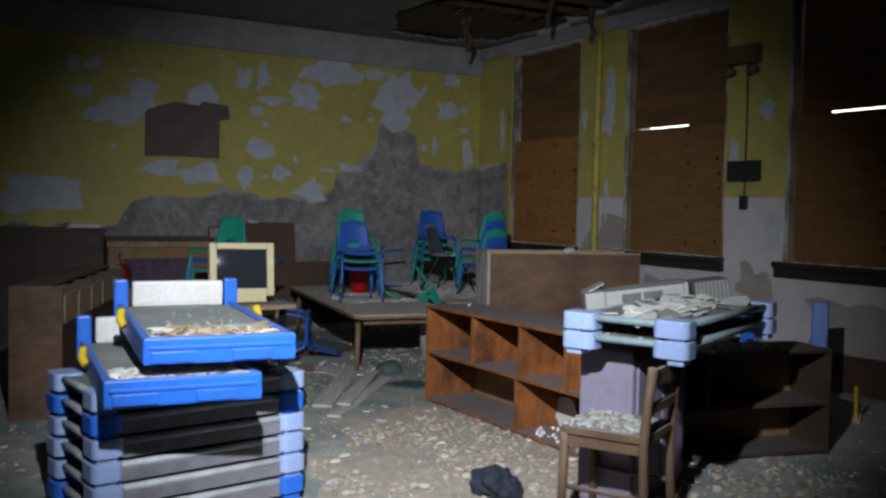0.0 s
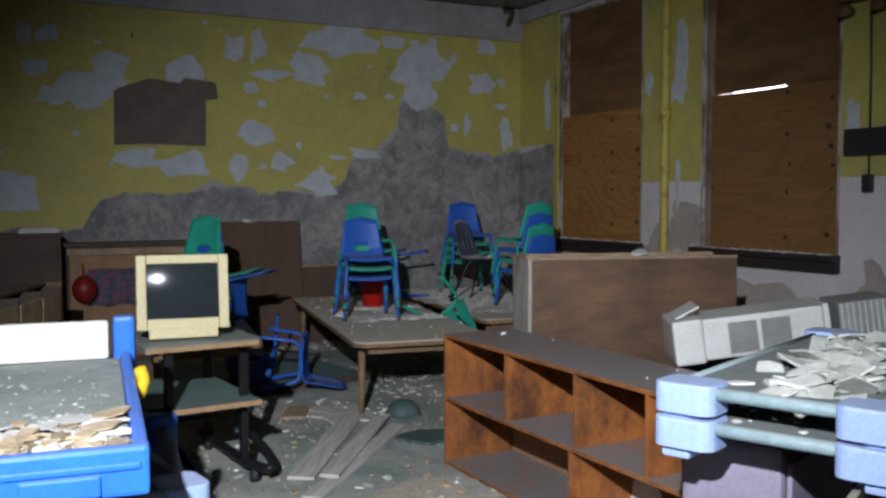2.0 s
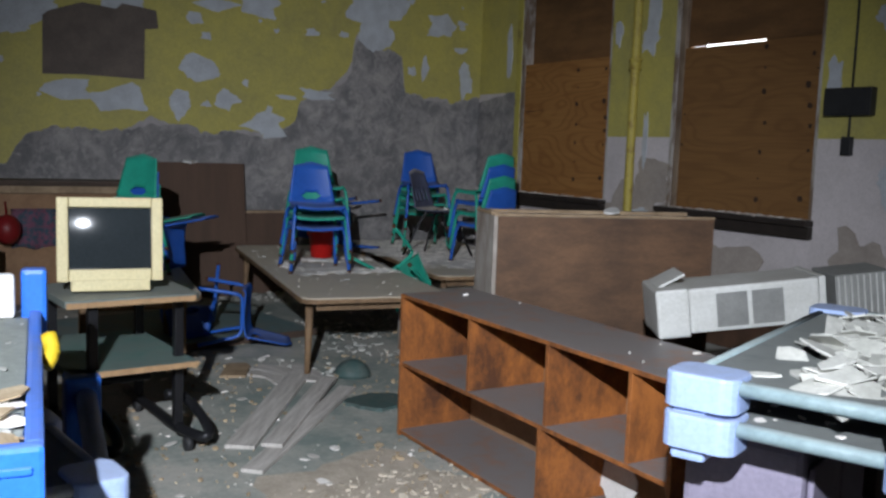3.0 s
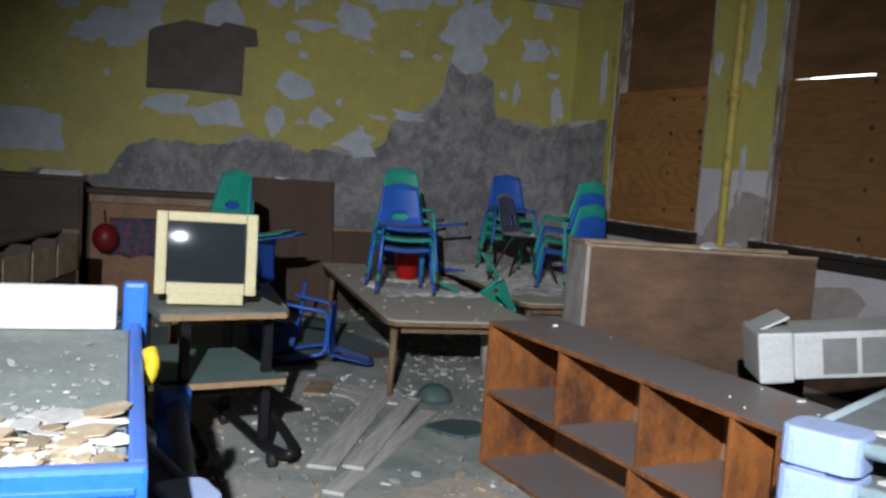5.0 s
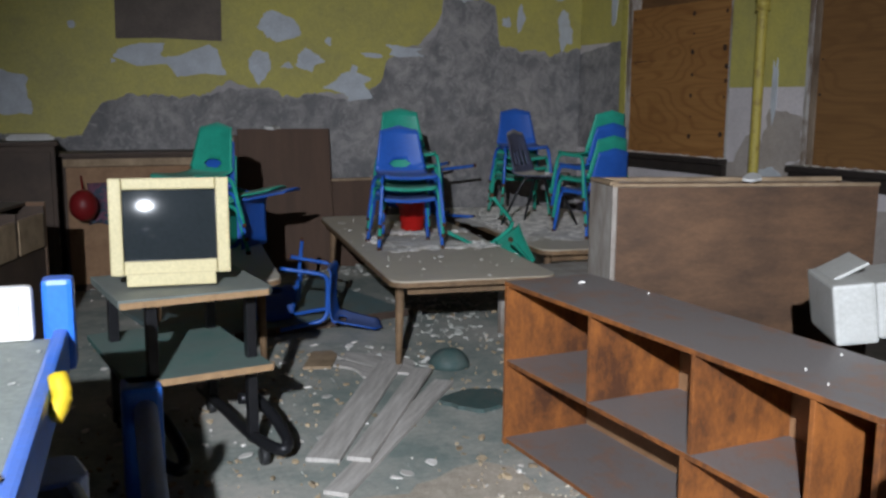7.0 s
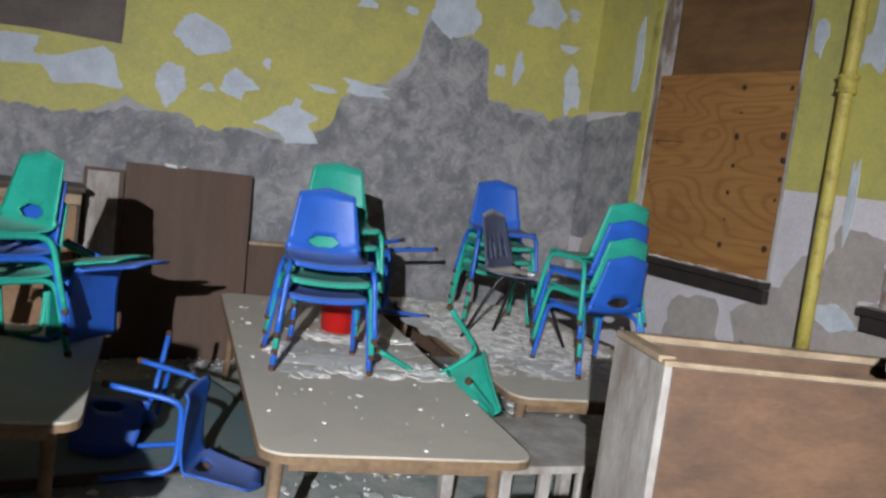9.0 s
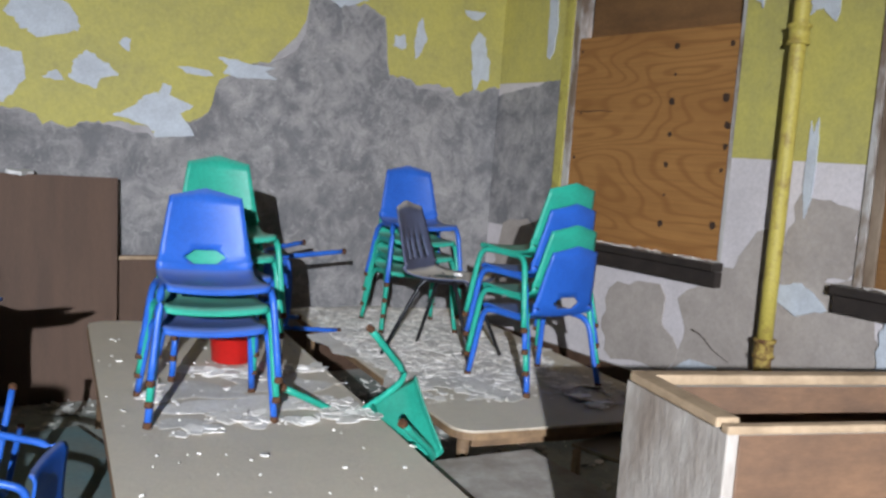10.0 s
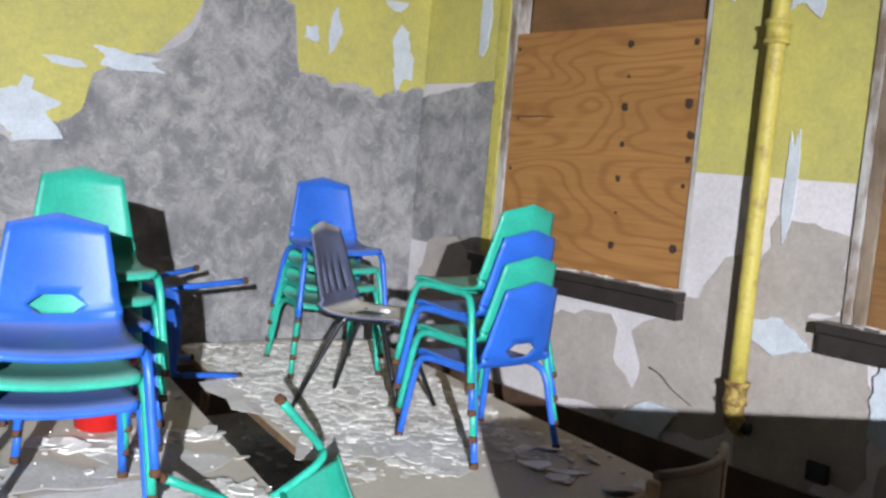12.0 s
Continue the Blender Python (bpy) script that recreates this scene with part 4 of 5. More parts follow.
def low_table(label, w, d, m, legs, group="low tables"):
    t = thing("low_table", label, "table", m, group)
    part("tabletop", bm_plate(rounded(w, d, 0.09), 0.474, 0.50, 0.004), TABLETOP, t)
    part("edge_band", bm_plate(rounded(w + 0.006, d + 0.006, 0.093), 0.466, 0.492, 0.003), TABLE_EDGE, t, "worn wooden edge")
    for x, y in legs:
        part("leg", bm_tube([(x, y, 0.468), (x * 1.02, y * 1.015, 0.2), (x * 1.04, y * 1.03, 0.0)], lambda u: 0.026 - 0.009 * u, 10, 1), TABLE_EDGE, t)
    part("apron", bm_box(-w / 2 + 0.1, w / 2 - 0.1, -d / 2 + 0.09, -d / 2 + 0.11, 0.41, 0.466, 0.003), TABLE_EDGE, t)
    part("apron", bm_box(-w / 2 + 0.1, w / 2 - 0.1, d / 2 - 0.11, d / 2 - 0.09, 0.41, 0.466, 0.003), TABLE_EDGE, t)
    return t


T1, T2, T3 = pose(2.97, 7.13, 0, 0, 0, -9.6), pose(4.24, 7.52, 0, 0, 0, -8.5), pose(1.52, 6.86, 0, 0, 0, -8.5)
low_table("long low table with dusty beige laminate top", 0.92, 2.78, T1, [(sx * 0.38, sy * 1.2) for sx in (-1, 1) for sy in (-1, 1)])
low_table("long low table covered with fallen paint flakes", 1.06, 2.36, T2, [(sx * 0.42, sy * 1.0) for sx in (-1, 1) for sy in (-1, 1)])
low_table("low dusty table holding stacked and upturned chairs", 0.74, 1.36, T3, [(sx * 0.27, sy * 0.52) for sx in (-1, 1) for sy in (-1, 1)])
flakes("table_flakes", "thick layer of pale paint flakes on the table", scatter(3400, -0.50, 0.44, -0.85, 1.14, 0.502, (0.006, 0.085), 11, lambda x, y: 1.0 if y > -0.45 + 0.4 * noise.noise((x * 4, 2, 0)) else 0.3, 2.2), (0.0008, 0.002), CHIP, 1.6, m=T2)
flakes("table_flakes", "big paint flakes at the table corner", scatter(26, 0.15, 0.5, -1.15, -0.7, 0.501, (0.03, 0.14), 12), m=T2)
flakes("table_flakes", "pale paint flakes under the stacked chairs", scatter(520, -0.30, 0.45, -0.42, 0.35, 0.502, (0.006, 0.13), 13, patchy(-0.02, 4.5, 1), 3.0), (0.001, 0.004), CHIP, 5, m=T1)
flakes("table_flakes", "small paint chips on the dusty table", scatter(90, -0.46, 0.46, -1.35, 1.3, 0.501, (0.005, 0.04), 14), m=T1)
flakes("table_flakes", "paint chips at the table edge", scatter(40, -0.32, 0.0, -0.48, -0.30, 0.502, (0.01, 0.11), 15, patchy(0.0, 5, 3)), (0.001, 0.004), CHIP, 4, m=T1)


def dust_bed(label, spots, thick, m, mat):
    """A thin crust of fine plaster dust, in ragged overlapping patches."""
    bm = bmesh.new()
    for k, (x, y, z, w, h) in enumerate(spots):
        wall_patch(bm, pose(x, y, z + 0.0004 * k), w, h, thick, 700 + k, 0.5)
    ob = mesh_object("dust_crust", bm, mat)
    ob.matrix_world = m
    return tagged(ob, label, "debris", kind="stuff")


dust_bed("crust of pale plaster dust on the table", ((-0.05, 0.3, 0.5005, 0.95, 0.9), (0.0, 0.8, 0.5005, 0.9, 0.7), (-0.2, -0.3, 0.5005, 0.6, 0.8), (0.15, -0.35, 0.5005, 0.6, 0.7)), 0.001, T2, CHIP)
dust_bed("patches of pale plaster dust on the table", ((0.02, -0.16, 0.5005, 0.5, 0.20), (-0.12, 0.05, 0.5005, 0.3, 0.22), (0.2, 0.12, 0.5005, 0.34, 0.3), (-0.2, -0.36, 0.5005, 0.22, 0.1)), 0.001, T1, CHIP)

bucket = thing("red_bucket", "small red plastic tub on the long table", "bucket", pose(3.14, 7.60, TABLE_Z + 0.002) @ Matrix.Diagonal((0.9, 0.9, 1.15, 1)))
part("tub", bm_lathe([(0.085, 0.0), (0.092, 0.004), (0.118, 0.195), (0.124, 0.198), (0.124, 0.206), (0.112, 0.206), (0.088, 0.012)], 24), RED, bucket)
part("handle", bm_tube([(-0.118, 0, 0.19), (-0.11, 0.05, 0.155), (0, 0.115, 0.12), (0.11, 0.05, 0.155), (0.118, 0, 0.19)], 0.005, 6, 4), RED, bucket)


def bench(label, m):
    t = thing("slatted_bench", label, "bench", m)
    part("top", bm_box(-0.32, 0.32, -0.29, 0.29, 0.39, 0.42, 0.006), WHITEWASH, t)
    for x in (-0.29, -0.13, 0.03, 0.18, 0.29):
        part("slat", bm_box(x - 0.022, x + 0.022, -0.27, -0.245, 0.0, 0.388, 0.004), WHITEWASH, t)
    for x in (-0.28, 0.28):
        part("leg", bm_box(x - 0.025, x + 0.025, 0.22, 0.27, 0.0, 0.388, 0.005), WHITEWASH, t)
    return t


bench("worn whitewashed wooden bench with slatted front", pose(3.50, 6.12, 0, 0, 0, -3))


def open_shelf(name, label, length, depth, height, mid, upper, lower, m, wood=ORANGE_WOOD, thick=0.018):
    """A cubby unit, open towards -y, from x = 0; upper and lower: where the uprights stand in each row."""
    s = thing(name, label, "shelf", m)
    part("top_board", bm_box(0, length, 0, depth, height - thick, height, 0.003), wood, s, "dusty grey top board")
    part("bottom_board", bm_box(thick, length - thick, 0.004, depth, 0.012, 0.012 + thick, 0.002), wood, s)
    part("shelf_board", bm_box(thick, length - thick, 0.004, depth - 0.008, mid - thick / 2, mid + thick / 2, 0.002), wood, s)
    for x in (0, length - thick):
        part("side_panel", bm_box(x, x + thick, 0.001, depth, 0, height - thick, 0.002), wood, s)
    part("back_panel", bm_box(thick, length - thick, depth - 0.008, depth - 0.001, 0.012 + thick, height - thick, 0), BACK_WOOD, s, "brown hardboard back")
    for x in upper:
        part("divider", bm_box(x, x + thick, 0.006, depth - 0.009, mid + thick / 2, height - thick, 0.002), wood, s)
    for x in lower:
        part("divider", bm_box(x, x + thick, 0.006, depth - 0.009, 0.012 + thick, mid - thick / 2, 0.002), wood, s)
    return s


open_shelf("cubby_shelf", "orange varnished wooden cubby shelf, dusty and empty", 1.80, 0.42, 0.695, 0.355, (0.59, 1.13, 1.58), (1.10,), pose(2.355, 4.775, 0, 0, 0, -89.4))
open_shelf("low_shelf", "dark brown open wooden shelf with dusty boards", 0.98, 0.34, 0.62, 0.30, (0.16,), (), pose(2.84, 2.72, 0, 0, 0, -14), DARK_WOOD, 0.022)
flakes("shelf_flakes", "plaster bits inside the bottom of the shelf", scatter(70, 2.40, 2.70, 3.0, 3.6, 0.03, (0.01, 0.07), 21), (0.004, 0.02), CHIP, 14)
flakes("shelf_flakes", "white plaster crumbs on the shelf top", scatter(7, 2.38, 2.75, 3.0, 4.7, 0.696, (0.005, 0.035), 22, None, 3.5), (0.003, 0.01))
flakes("shelf_flakes", "white flakes on the low shelf", scatter(40, 2.95, 3.7, 2.55, 2.9, 0.622, (0.015, 0.08), 23))
paper = thing("torn_card", "torn white card leaning in the shelf", "card", pose(2.700, 3.57, 0.135, 80, 10, -93))
part("sheet", bm_plate(blob_outline(0.21, 0.19, 5, 18, 0.2), 0, 0.003, 0), PAPER, paper)

# brown cabinet with an open top
cab = thing("brown_cabinet", "brown wooden cabinet lying open at the top", "cabinet", pose(2.91, 4.79, -0.03, 0, 0, -16.5))
part("front_panel", bm_box(0.0, 1.20, 0.0, 0.022, 0.03, 1.09, 0.003), CABINET_WOOD, cab)
part("back_panel", bm_box(0.0, 1.20, 0.30, 0.322, 0.03, 1.085, 0.003), CABINET_WOOD, cab)
part("end_panel", bm_box(-0.022, -0.001, 0.0, 0.322, 0.03, 1.095, 0.003), WHITEWASH, cab, "worn pale end panel")
part("end_panel", bm_box(1.201, 1.222, 0.0, 0.322, 0.03, 1.09, 0.003), CABINET_WOOD, cab)
part("inner_board", bm_box(0.001, 1.199, 0.023, 0.299, 0.955, 0.975, 0.002), CABINET_WOOD, cab)
part("rim", bm_box(-0.024, 1.224, -0.004, 0.018, 1.091, 1.105, 0.004), RAW_EDGE, cab, "raw light wooden rim")
part("rim", bm_box(-0.010, 1.224, 0.298, 0.335, 1.087, 1.107, 0.004), RAW_EDGE, cab, "raw light wooden rim")
part("rim", moved(bm_box(-0.03, 0.012, 0.02, 0.30, 1.096, 1.112, 0.004), pose(0, 0, 0, 0, 0, 0)), RAW_EDGE, cab, "raw light wooden rim")
flakes("cabinet_flakes", "paint flakes inside the open cabinet top", scatter(110, 0.05, 1.2, 0.05, 0.28, 0.976, (0.015, 0.13), 31), m=pose(2.91, 4.79, -0.03, 0, 0, -16.5))
scrap = thing("paper_scrap", "crumpled white paper on the cabinet rim", "paper", pose(3.62, 4.74, 1.082, 8, -6, 20))
part("sheet", bm_plate(blob_outline(0.13, 0.08, 8, 16, 0.4), 0, 0.012, 0.003), PAPER, scrap)


# monitor on its cart
cart = thing("computer_cart", "black steel computer cart with grey-green shelves", "cart", pose(0.98, 4.88, 0, 0, 0, 6))
part("top_shelf", bm_plate([(-0.12, -0.02), (0.42, -0.04), (0.45, 0.0), (0.46, 0.5), (-0.12, 0.5)], 0.695, 0.722, 0.003), CART_TOP, cart)
part("edge_strip", bm_box(-0.12, 0.42, -0.047, -0.041, 0.695, 0.718, 0.001), CART_EDGE, cart, "raw chipboard edge")
part("lower_shelf", bm_box(-0.10, 0.44, -0.02, 0.78, 0.395, 0.42, 0.003), CART_TEAL, cart, "teal-grey dusty shelf")
part("edge_strip", bm_box(-0.10, 0.44, -0.027, -0.021, 0.395, 0.42, 0.001), CART_EDGE, cart, "raw chipboard edge")
for x, y in ((0.0, 0.03), (0.40, 0.12), (-0.02, 0.62), (0.40, 0.66)):
    part("post", bm_box(x - 0.02, x + 0.02, y - 0.02, y + 0.02, 0.07, 0.694, 0.004), BLACK_TUBE, cart)
for x in (0.0, 0.40):
    part("base_loop", bm_tube([(x, 0.85, 0.09), (x, 0.5, 0.09), (x, 0.1, 0.09), (x + 0.06, -0.06, 0.08), (x + 0.09, 0.0, 0.12), (x + 0.06, 0.2, 0.2), (x - 0.02, 0.22, 0.22)], 0.024, 10, 4), BLACK_TUBE, cart)
    for y in (0.02, 0.72):
        c = part("caster", bm_lathe([(0.012, -0.016), (0.034, -0.014), (0.036, 0.0), (0.034, 0.014), (0.012, 0.016)], 14), BLACK_BOX, cart)
        c.matrix_local = pose(x + 0.01, y, 0.037, 0, 90, 0)
part("cross_bar", bm_tube([(0.0, 0.5, 0.24), (0.2, 0.5, 0.24), (0.4, 0.5, 0.24)], 0.02, 8, 1), BLACK_TUBE, cart)

mon = thing("crt_monitor", "yellowed cream tube monitor with dark glass screen", "monitor", pose(1.075, 5.03, 0.727, -6, 0, -8))
part("bezel", bm_box(-0.215, 0.215, 0.02, 0.07, 0.045, 0.405, 0.012), CREAM, mon)
for x0, x1, z0, z1 in ((-0.215, -0.168, 0.045, 0.405), (0.168, 0.215, 0.045, 0.405), (-0.167, 0.167, 0.045, 0.098), (-0.167, 0.167, 0.362, 0.405)):
    part("bezel_rail", bm_box(x0, x1, -0.02, 0.022, z0, z1, 0.007), CREAM, mon)
bm = bmesh.new()
gv = [[bm.verts.new((-0.172 + 0.344 * i / 12, 0.012 - 0.022 * (1 - ((i - 6) / 6) ** 2 * 0.5 - ((j - 5) / 5) ** 2 * 0.5), 0.094 + 0.272 * j / 10)) for i in range(13)] for j in range(11)]
for j in range(10):
    for i in range(12):
        bm.faces.new((gv[j][i], gv[j][i + 1], gv[j + 1][i + 1], gv[j + 1][i])).smooth = True
part("screen", bm, SCREEN, mon, "dark curved glass screen")
bm = bmesh.new()
sections = ((0.06, 0.205, 0.05, 0.40), (0.16, 0.20, 0.055, 0.395), (0.28, 0.15, 0.07, 0.35), (0.40, 0.12, 0.09, 0.31))
rings = [[bm.verts.new((sx * w, y, z)) for sx, z in ((-1, a), (1, a), (1, b), (-1, b))] for y, w, a, b in sections]
for a, b in zip(rings, rings[1:]):
    for k in range(4):
        bm.faces.new((a[k], a[(k + 1) % 4], b[(k + 1) % 4], b[k]))
bm.faces.new(rings[-1])
bm.faces.new(rings[0][::-1])
bmesh.ops.recalc_face_normals(bm, faces=bm.faces)
bmesh.ops.bevel(bm, geom=bm.edges[:], offset=0.008, segments=2, affect="EDGES")
part("rear_casing", bm, CREAM, mon)
part("chin", bm_box(-0.16, 0.16, -0.028, 0.05, 0.004, 0.052, 0.006), CREAM, mon)
part("foot", bm_plate(rounded(0.26, 0.22, 0.04), 0, 0.006, 0.002), CREAM, mon).location = (0, 0.14, 0)


# stacked children's beds on a pile of cots
def toddler_bed(label, m, group="small blue beds"):
    t = thing("toddler_bed", label, "bed", m, group)
    W, L = 0.60, 1.34
    part("mat", bm_box(-W / 2 + 0.035, W / 2 - 0.035, 0.03, L - 0.05, 0.03, 0.088, 0.006), TRAY_GREY, t, "grey-green dusty mat")
    for x0, x1 in ((-W / 2, -W / 2 + 0.034), (W / 2 - 0.034, W / 2)):
        part("side_rail", bm_box(x0, x1, 0.026, L, 0.0, 0.105, 0.010), TRAY_BLUE, t)
    part("front_rail", bm_box(-W / 2, W / 2, -0.012, 0.025, 0.0, 0.108, 0.010), TRAY_BLUE, t)
    for x0, x1 in ((-0.27, -0.10), (0.04, 0.20)):
        part("latch", bm_box(x0, x1, -0.024, -0.011, 0.008, 0.055, 0.006), TRAY_BLUE, t, "raised blue latch")
    part("rim", bm_box(-W / 2 + 0.02, W / 2 - 0.02, -0.019, -0.0125, 0.060, 0.074, 0.003), TRAY_BLUE, t)
    for x in (-W / 2 + 0.02, W / 2 - 0.02):
        part("corner_post", bm_box(x - 0.036, x + 0.036, L - 0.04, L + 0.03, 0.0, 0.228, 0.014), TRAY_BLUE, t)
    hb = part("headboard", bm_box(-W / 2 + 0.07, W / 2 - 0.07, L - 0.085, L - 0.045, 0.09, 0.222, 0.014), WHITE_PLASTIC, t, "white plastic headboard")
    part("panel", bm_box(-W / 2 + 0.10, W / 2 - 0.10, L - 0.090, L - 0.0855, 0.112, 0.204, 0.002), WHITE_PLASTIC, hb)
    for s in (-1, 1):
        part("knob", bm_tube([(s * (W / 2 + 0.004), 0.78, 0.055), (s * (W / 2 + 0.022), 0.80, 0.085), (s * (W / 2 + 0.014), 0.83, 0.125)], 0.020, 10, 3), YELLOW_PLASTIC, t, "yellow plastic knob")
    return t


B1, B2 = pose(0.22, 2.63, 0.762, 0, 0, -6.5), pose(0.07, 2.60, 0.614, -1.2, 0, -5)
toddler_bed("bright blue plastic bed with white headboard on top", B1)
toddler_bed("bright blue plastic bed under another one", B2)
flakes("bed_flakes", "thick paint flakes and plaster on the bed mat", scatter(900, -0.25, 0.25, 0.04, 1.15, 0.089, (0.003, 0.03), 41, lambda x, y: 1.0 if y < 0.32 + 0.2 * noise.noise((x * 5, 1, 0)) else 0.05, 3.0), (0.001, 0.003), CHIP_GREY, 7, m=B1)
flakes("bed_crumbs", "tan broken plaster pieces on the bed mat", scatter(240, -0.2, 0.26, 0.04, 0.34, 0.09, (0.006, 0.085), 42, patchy(-0.05, 6, 2), 2.6), (0.002, 0.006), CHIP_TAN, 12, m=B1)
flakes("bed_flakes", "paint flakes on the lower bed mat", scatter(400, -0.25, 0.25, 0.04, 0.35, 0.089, (0.008, 0.07), 43), m=B2)


def cot(label, m, length, width, post, group, tube=COT_TUBE, corner=COT_BLUE):
    """A stacking cot: two rails, two ends, fabric and four plastic corner feet, top at z = post."""
    t = thing("stacking_cot", label, "cot", m, group)
    for y in (0.02, width - 0.02):
        part("side_rail", bm_tube([(0.03, y, post - 0.022), (length / 2, y, post - 0.022), (length - 0.03, y, post - 0.022)], 0.017, 8, 1), tube, t)
    for x in (0.02, length - 0.02):
        part("end_rail", bm_tube([(x, 0.03, post - 0.022), (x, width / 2, post - 0.022), (x, width - 0.03, post - 0.022)], 0.017, 8, 1), tube, t)
    part("fabric", bm_box(0.03, length - 0.03, 0.03, width - 0.03, post - 0.024, post - 0.012, 0.003), COT_MESH, t, "dark woven cot fabric")
    for x in (0, length):
        for y in (0, width):
            sx, sy = (1 if x == 0 else -1), (1 if y == 0 else -1)
            x0, x1 = sorted((x - sx * 0.02, x + sx * 0.11))
            y0, y1 = sorted((y - sy * 0.02, y + sy * 0.14))
            c = part("corner_foot", bm_plate([(x0 + px, y0 + py) for px, py in ((q[0] + (x1 - x0) / 2, q[1] + (y1 - y0) / 2) for q in rounded(x1 - x0, y1 - y0, 0.035, 4))],
                                             post - 0.075, post, 0.008), corner, t, "pale blue moulded corner")
            a0, a1 = sorted((x, x + sx * 0.085))
            b0, b1 = sorted((y, y + sy * 0.075))
            part("leg", bm_box(a0, a1, b0, b1, 0.0, post - 0.074, 0.008), corner, c)
    if tube is COT_GREY:
        part("fabric_edge", bm_box(0.10, length - 0.10, 0.006, 0.014, post - 0.088, post - 0.034, 0.003), COT_BAND, t, "grey fabric sleeve along the rail")
    return t


PILE = pose(-0.20, 2.925, 0, 0, 0, 9)
for k in range(6):
    cot("grey cot with pale blue corners in a stack", PILE @ pose(0.004 * (k % 2), 0.003 * k, 0.098 * k), 0.95, 0.62, 0.125, "stacked cots",
        COT_GREY, TRAY_BLUE if k in (0, 4) else COT_BLUE)
PAIR = pose(1.955, 1.845, 0, 0, 0, 23)
for k in range(2):
    cot("pale blue and teal cot loaded with flakes", PAIR @ pose(0.0, 0.0, 0.745 + 0.088 * k), 1.22, 0.56, 0.105, "pair of cots on the chair")
flakes("cot_flakes", "large curled paint flakes on the cot", scatter(300, 0.08, 1.05, 0.08, 0.42, 0.916, (0.02, 0.2), 51, lambda x, y: 1.0 if abs(y - 0.22 - 0.1 * x) < 0.11 else 0.12, 1.5), (0.002, 0.006), CHIP_GREY, 15, m=PAIR)
flakes("cot_flakes", "paint flakes on the lower cot", scatter(60, 0.05, 0.5, 0.05, 0.5, 0.832, (0.01, 0.06), 52), m=PAIR)

panel = thing("lilac_cupboard", "pale lilac plastic toy cupboard under the cots", "cupboard", pose(1.98, 2.42, 0, 0, 0, 23))
part("body", bm_box(0.0, 0.62, -0.18, 0.10, 0.0, 0.744, 0.018), LILAC_PANEL, panel)
part("door", bm_box(0.03, 0.30, -0.196, -0.181, 0.06, 0.70, 0.008), LILAC_PANEL, panel)
part("door", bm_box(0.32, 0.59, -0.196, -0.181, 0.06, 0.70, 0.008), LILAC_PANEL, panel)

wood = thing("wooden_chair", "old brown wooden chair with dust-covered seat", "chair", pose(1.88, 2.16, 0, 0, 0, 208))
part("seat", bm_plate(rounded(0.40, 0.40, 0.05), 0.42, 0.45, 0.008), OLD_CHAIR, wood)
for s in (-1, 1):
    part("back_post", bm_tube([(s * 0.18, 0.20, 0.0), (s * 0.18, 0.185, 0.42), (s * 0.175, 0.215, 0.744)], 0.021, 8, 2), OLD_CHAIR, wood)
    part("front_leg", bm_tube([(s * 0.175, -0.175, 0.42), (s * 0.18, -0.18, 0.2), (s * 0.185, -0.185, 0.0)], lambda u: 0.023 - 0.006 * u, 8, 1), OLD_CHAIR, wood)
    part("side_stretcher", bm_tube([(s * 0.18, -0.17, 0.18), (s * 0.18, 0.0, 0.18), (s * 0.18, 0.19, 0.18)], 0.011, 6, 1), OLD_CHAIR, wood)
    part("apron", bm_box(s * 0.175 - 0.01, s * 0.175 + 0.01, -0.16, 0.17, 0.365, 0.419, 0.003), OLD_CHAIR, wood)
part("apron", bm_box(-0.16, 0.16, -0.185, -0.165, 0.365, 0.419, 0.003), OLD_CHAIR, wood)
part("back_slat", bm_box(-0.165, 0.165, 0.192, 0.212, 0.54, 0.585, 0.004), OLD_CHAIR, wood)
part("back_slat", bm_box(-0.165, 0.165, 0.205, 0.226, 0.66, 0.735, 0.004), OLD_CHAIR, wood)
sp = scatter(260, -0.18, 0.18, -0.18, 0.17, 0.451, (0.006, 0.05), 61)
flakes("seat_flakes", "plaster dust and bits on the wooden seat", sp, (0.003, 0.010), CHIP_GREY, 12, m=pose(1.88, 2.16, 0, 0, 0, 208))
rag = thing("dark_rag", "dark crumpled rag on the floor by the chair", "rag", pose(1.62, 2.72, 0.0))
bm = bmesh.new()
bmesh.ops.create_icosphere(bm, subdivisions=4, radius=0.12)
for v in bm.verts:
    v.co *= 1 + 0.45 * noise.noise(v.co * 9) + 0.2 * noise.noise(v.co * 25)
    v.co.z = max(0.0, v.co.z * 0.75 + 0.05)
part("cloth", bm, DARK_CLOTH, rag)


# window air conditioner on the shelf end
ac = thing("air_conditioner", "off-white window air conditioner tilted on the shelf", "air conditioner", pose(2.84, 3.46, 0.712, 0, -8, -33) @ Matrix.Scale(0.84, 4))
part("body", bm_box(0.08, 0.66, 0.0, 0.34, 0.0, 0.205, 0.012), AC_WHITE, ac)
part("front_cover", bm_box(-0.07, 0.079, -0.012, 0.352, -0.012, 0.212, 0.014), AC_WHITE, ac)
for x0 in (0.20, 0.36):
    g = part("grille", bm_box(x0, x0 + 0.14, -0.004, -0.0005, 0.02, 0.175, 0.001), AC_GREY, ac, "grey louvred vent")
    for q in range(12):
        part("slat", bm_box(x0 + 0.004, x0 + 0.136, -0.009, -0.0042, 0.025 + 0.0122 * q, 0.031 + 0.0122 * q, 0), AC_GREY, g)
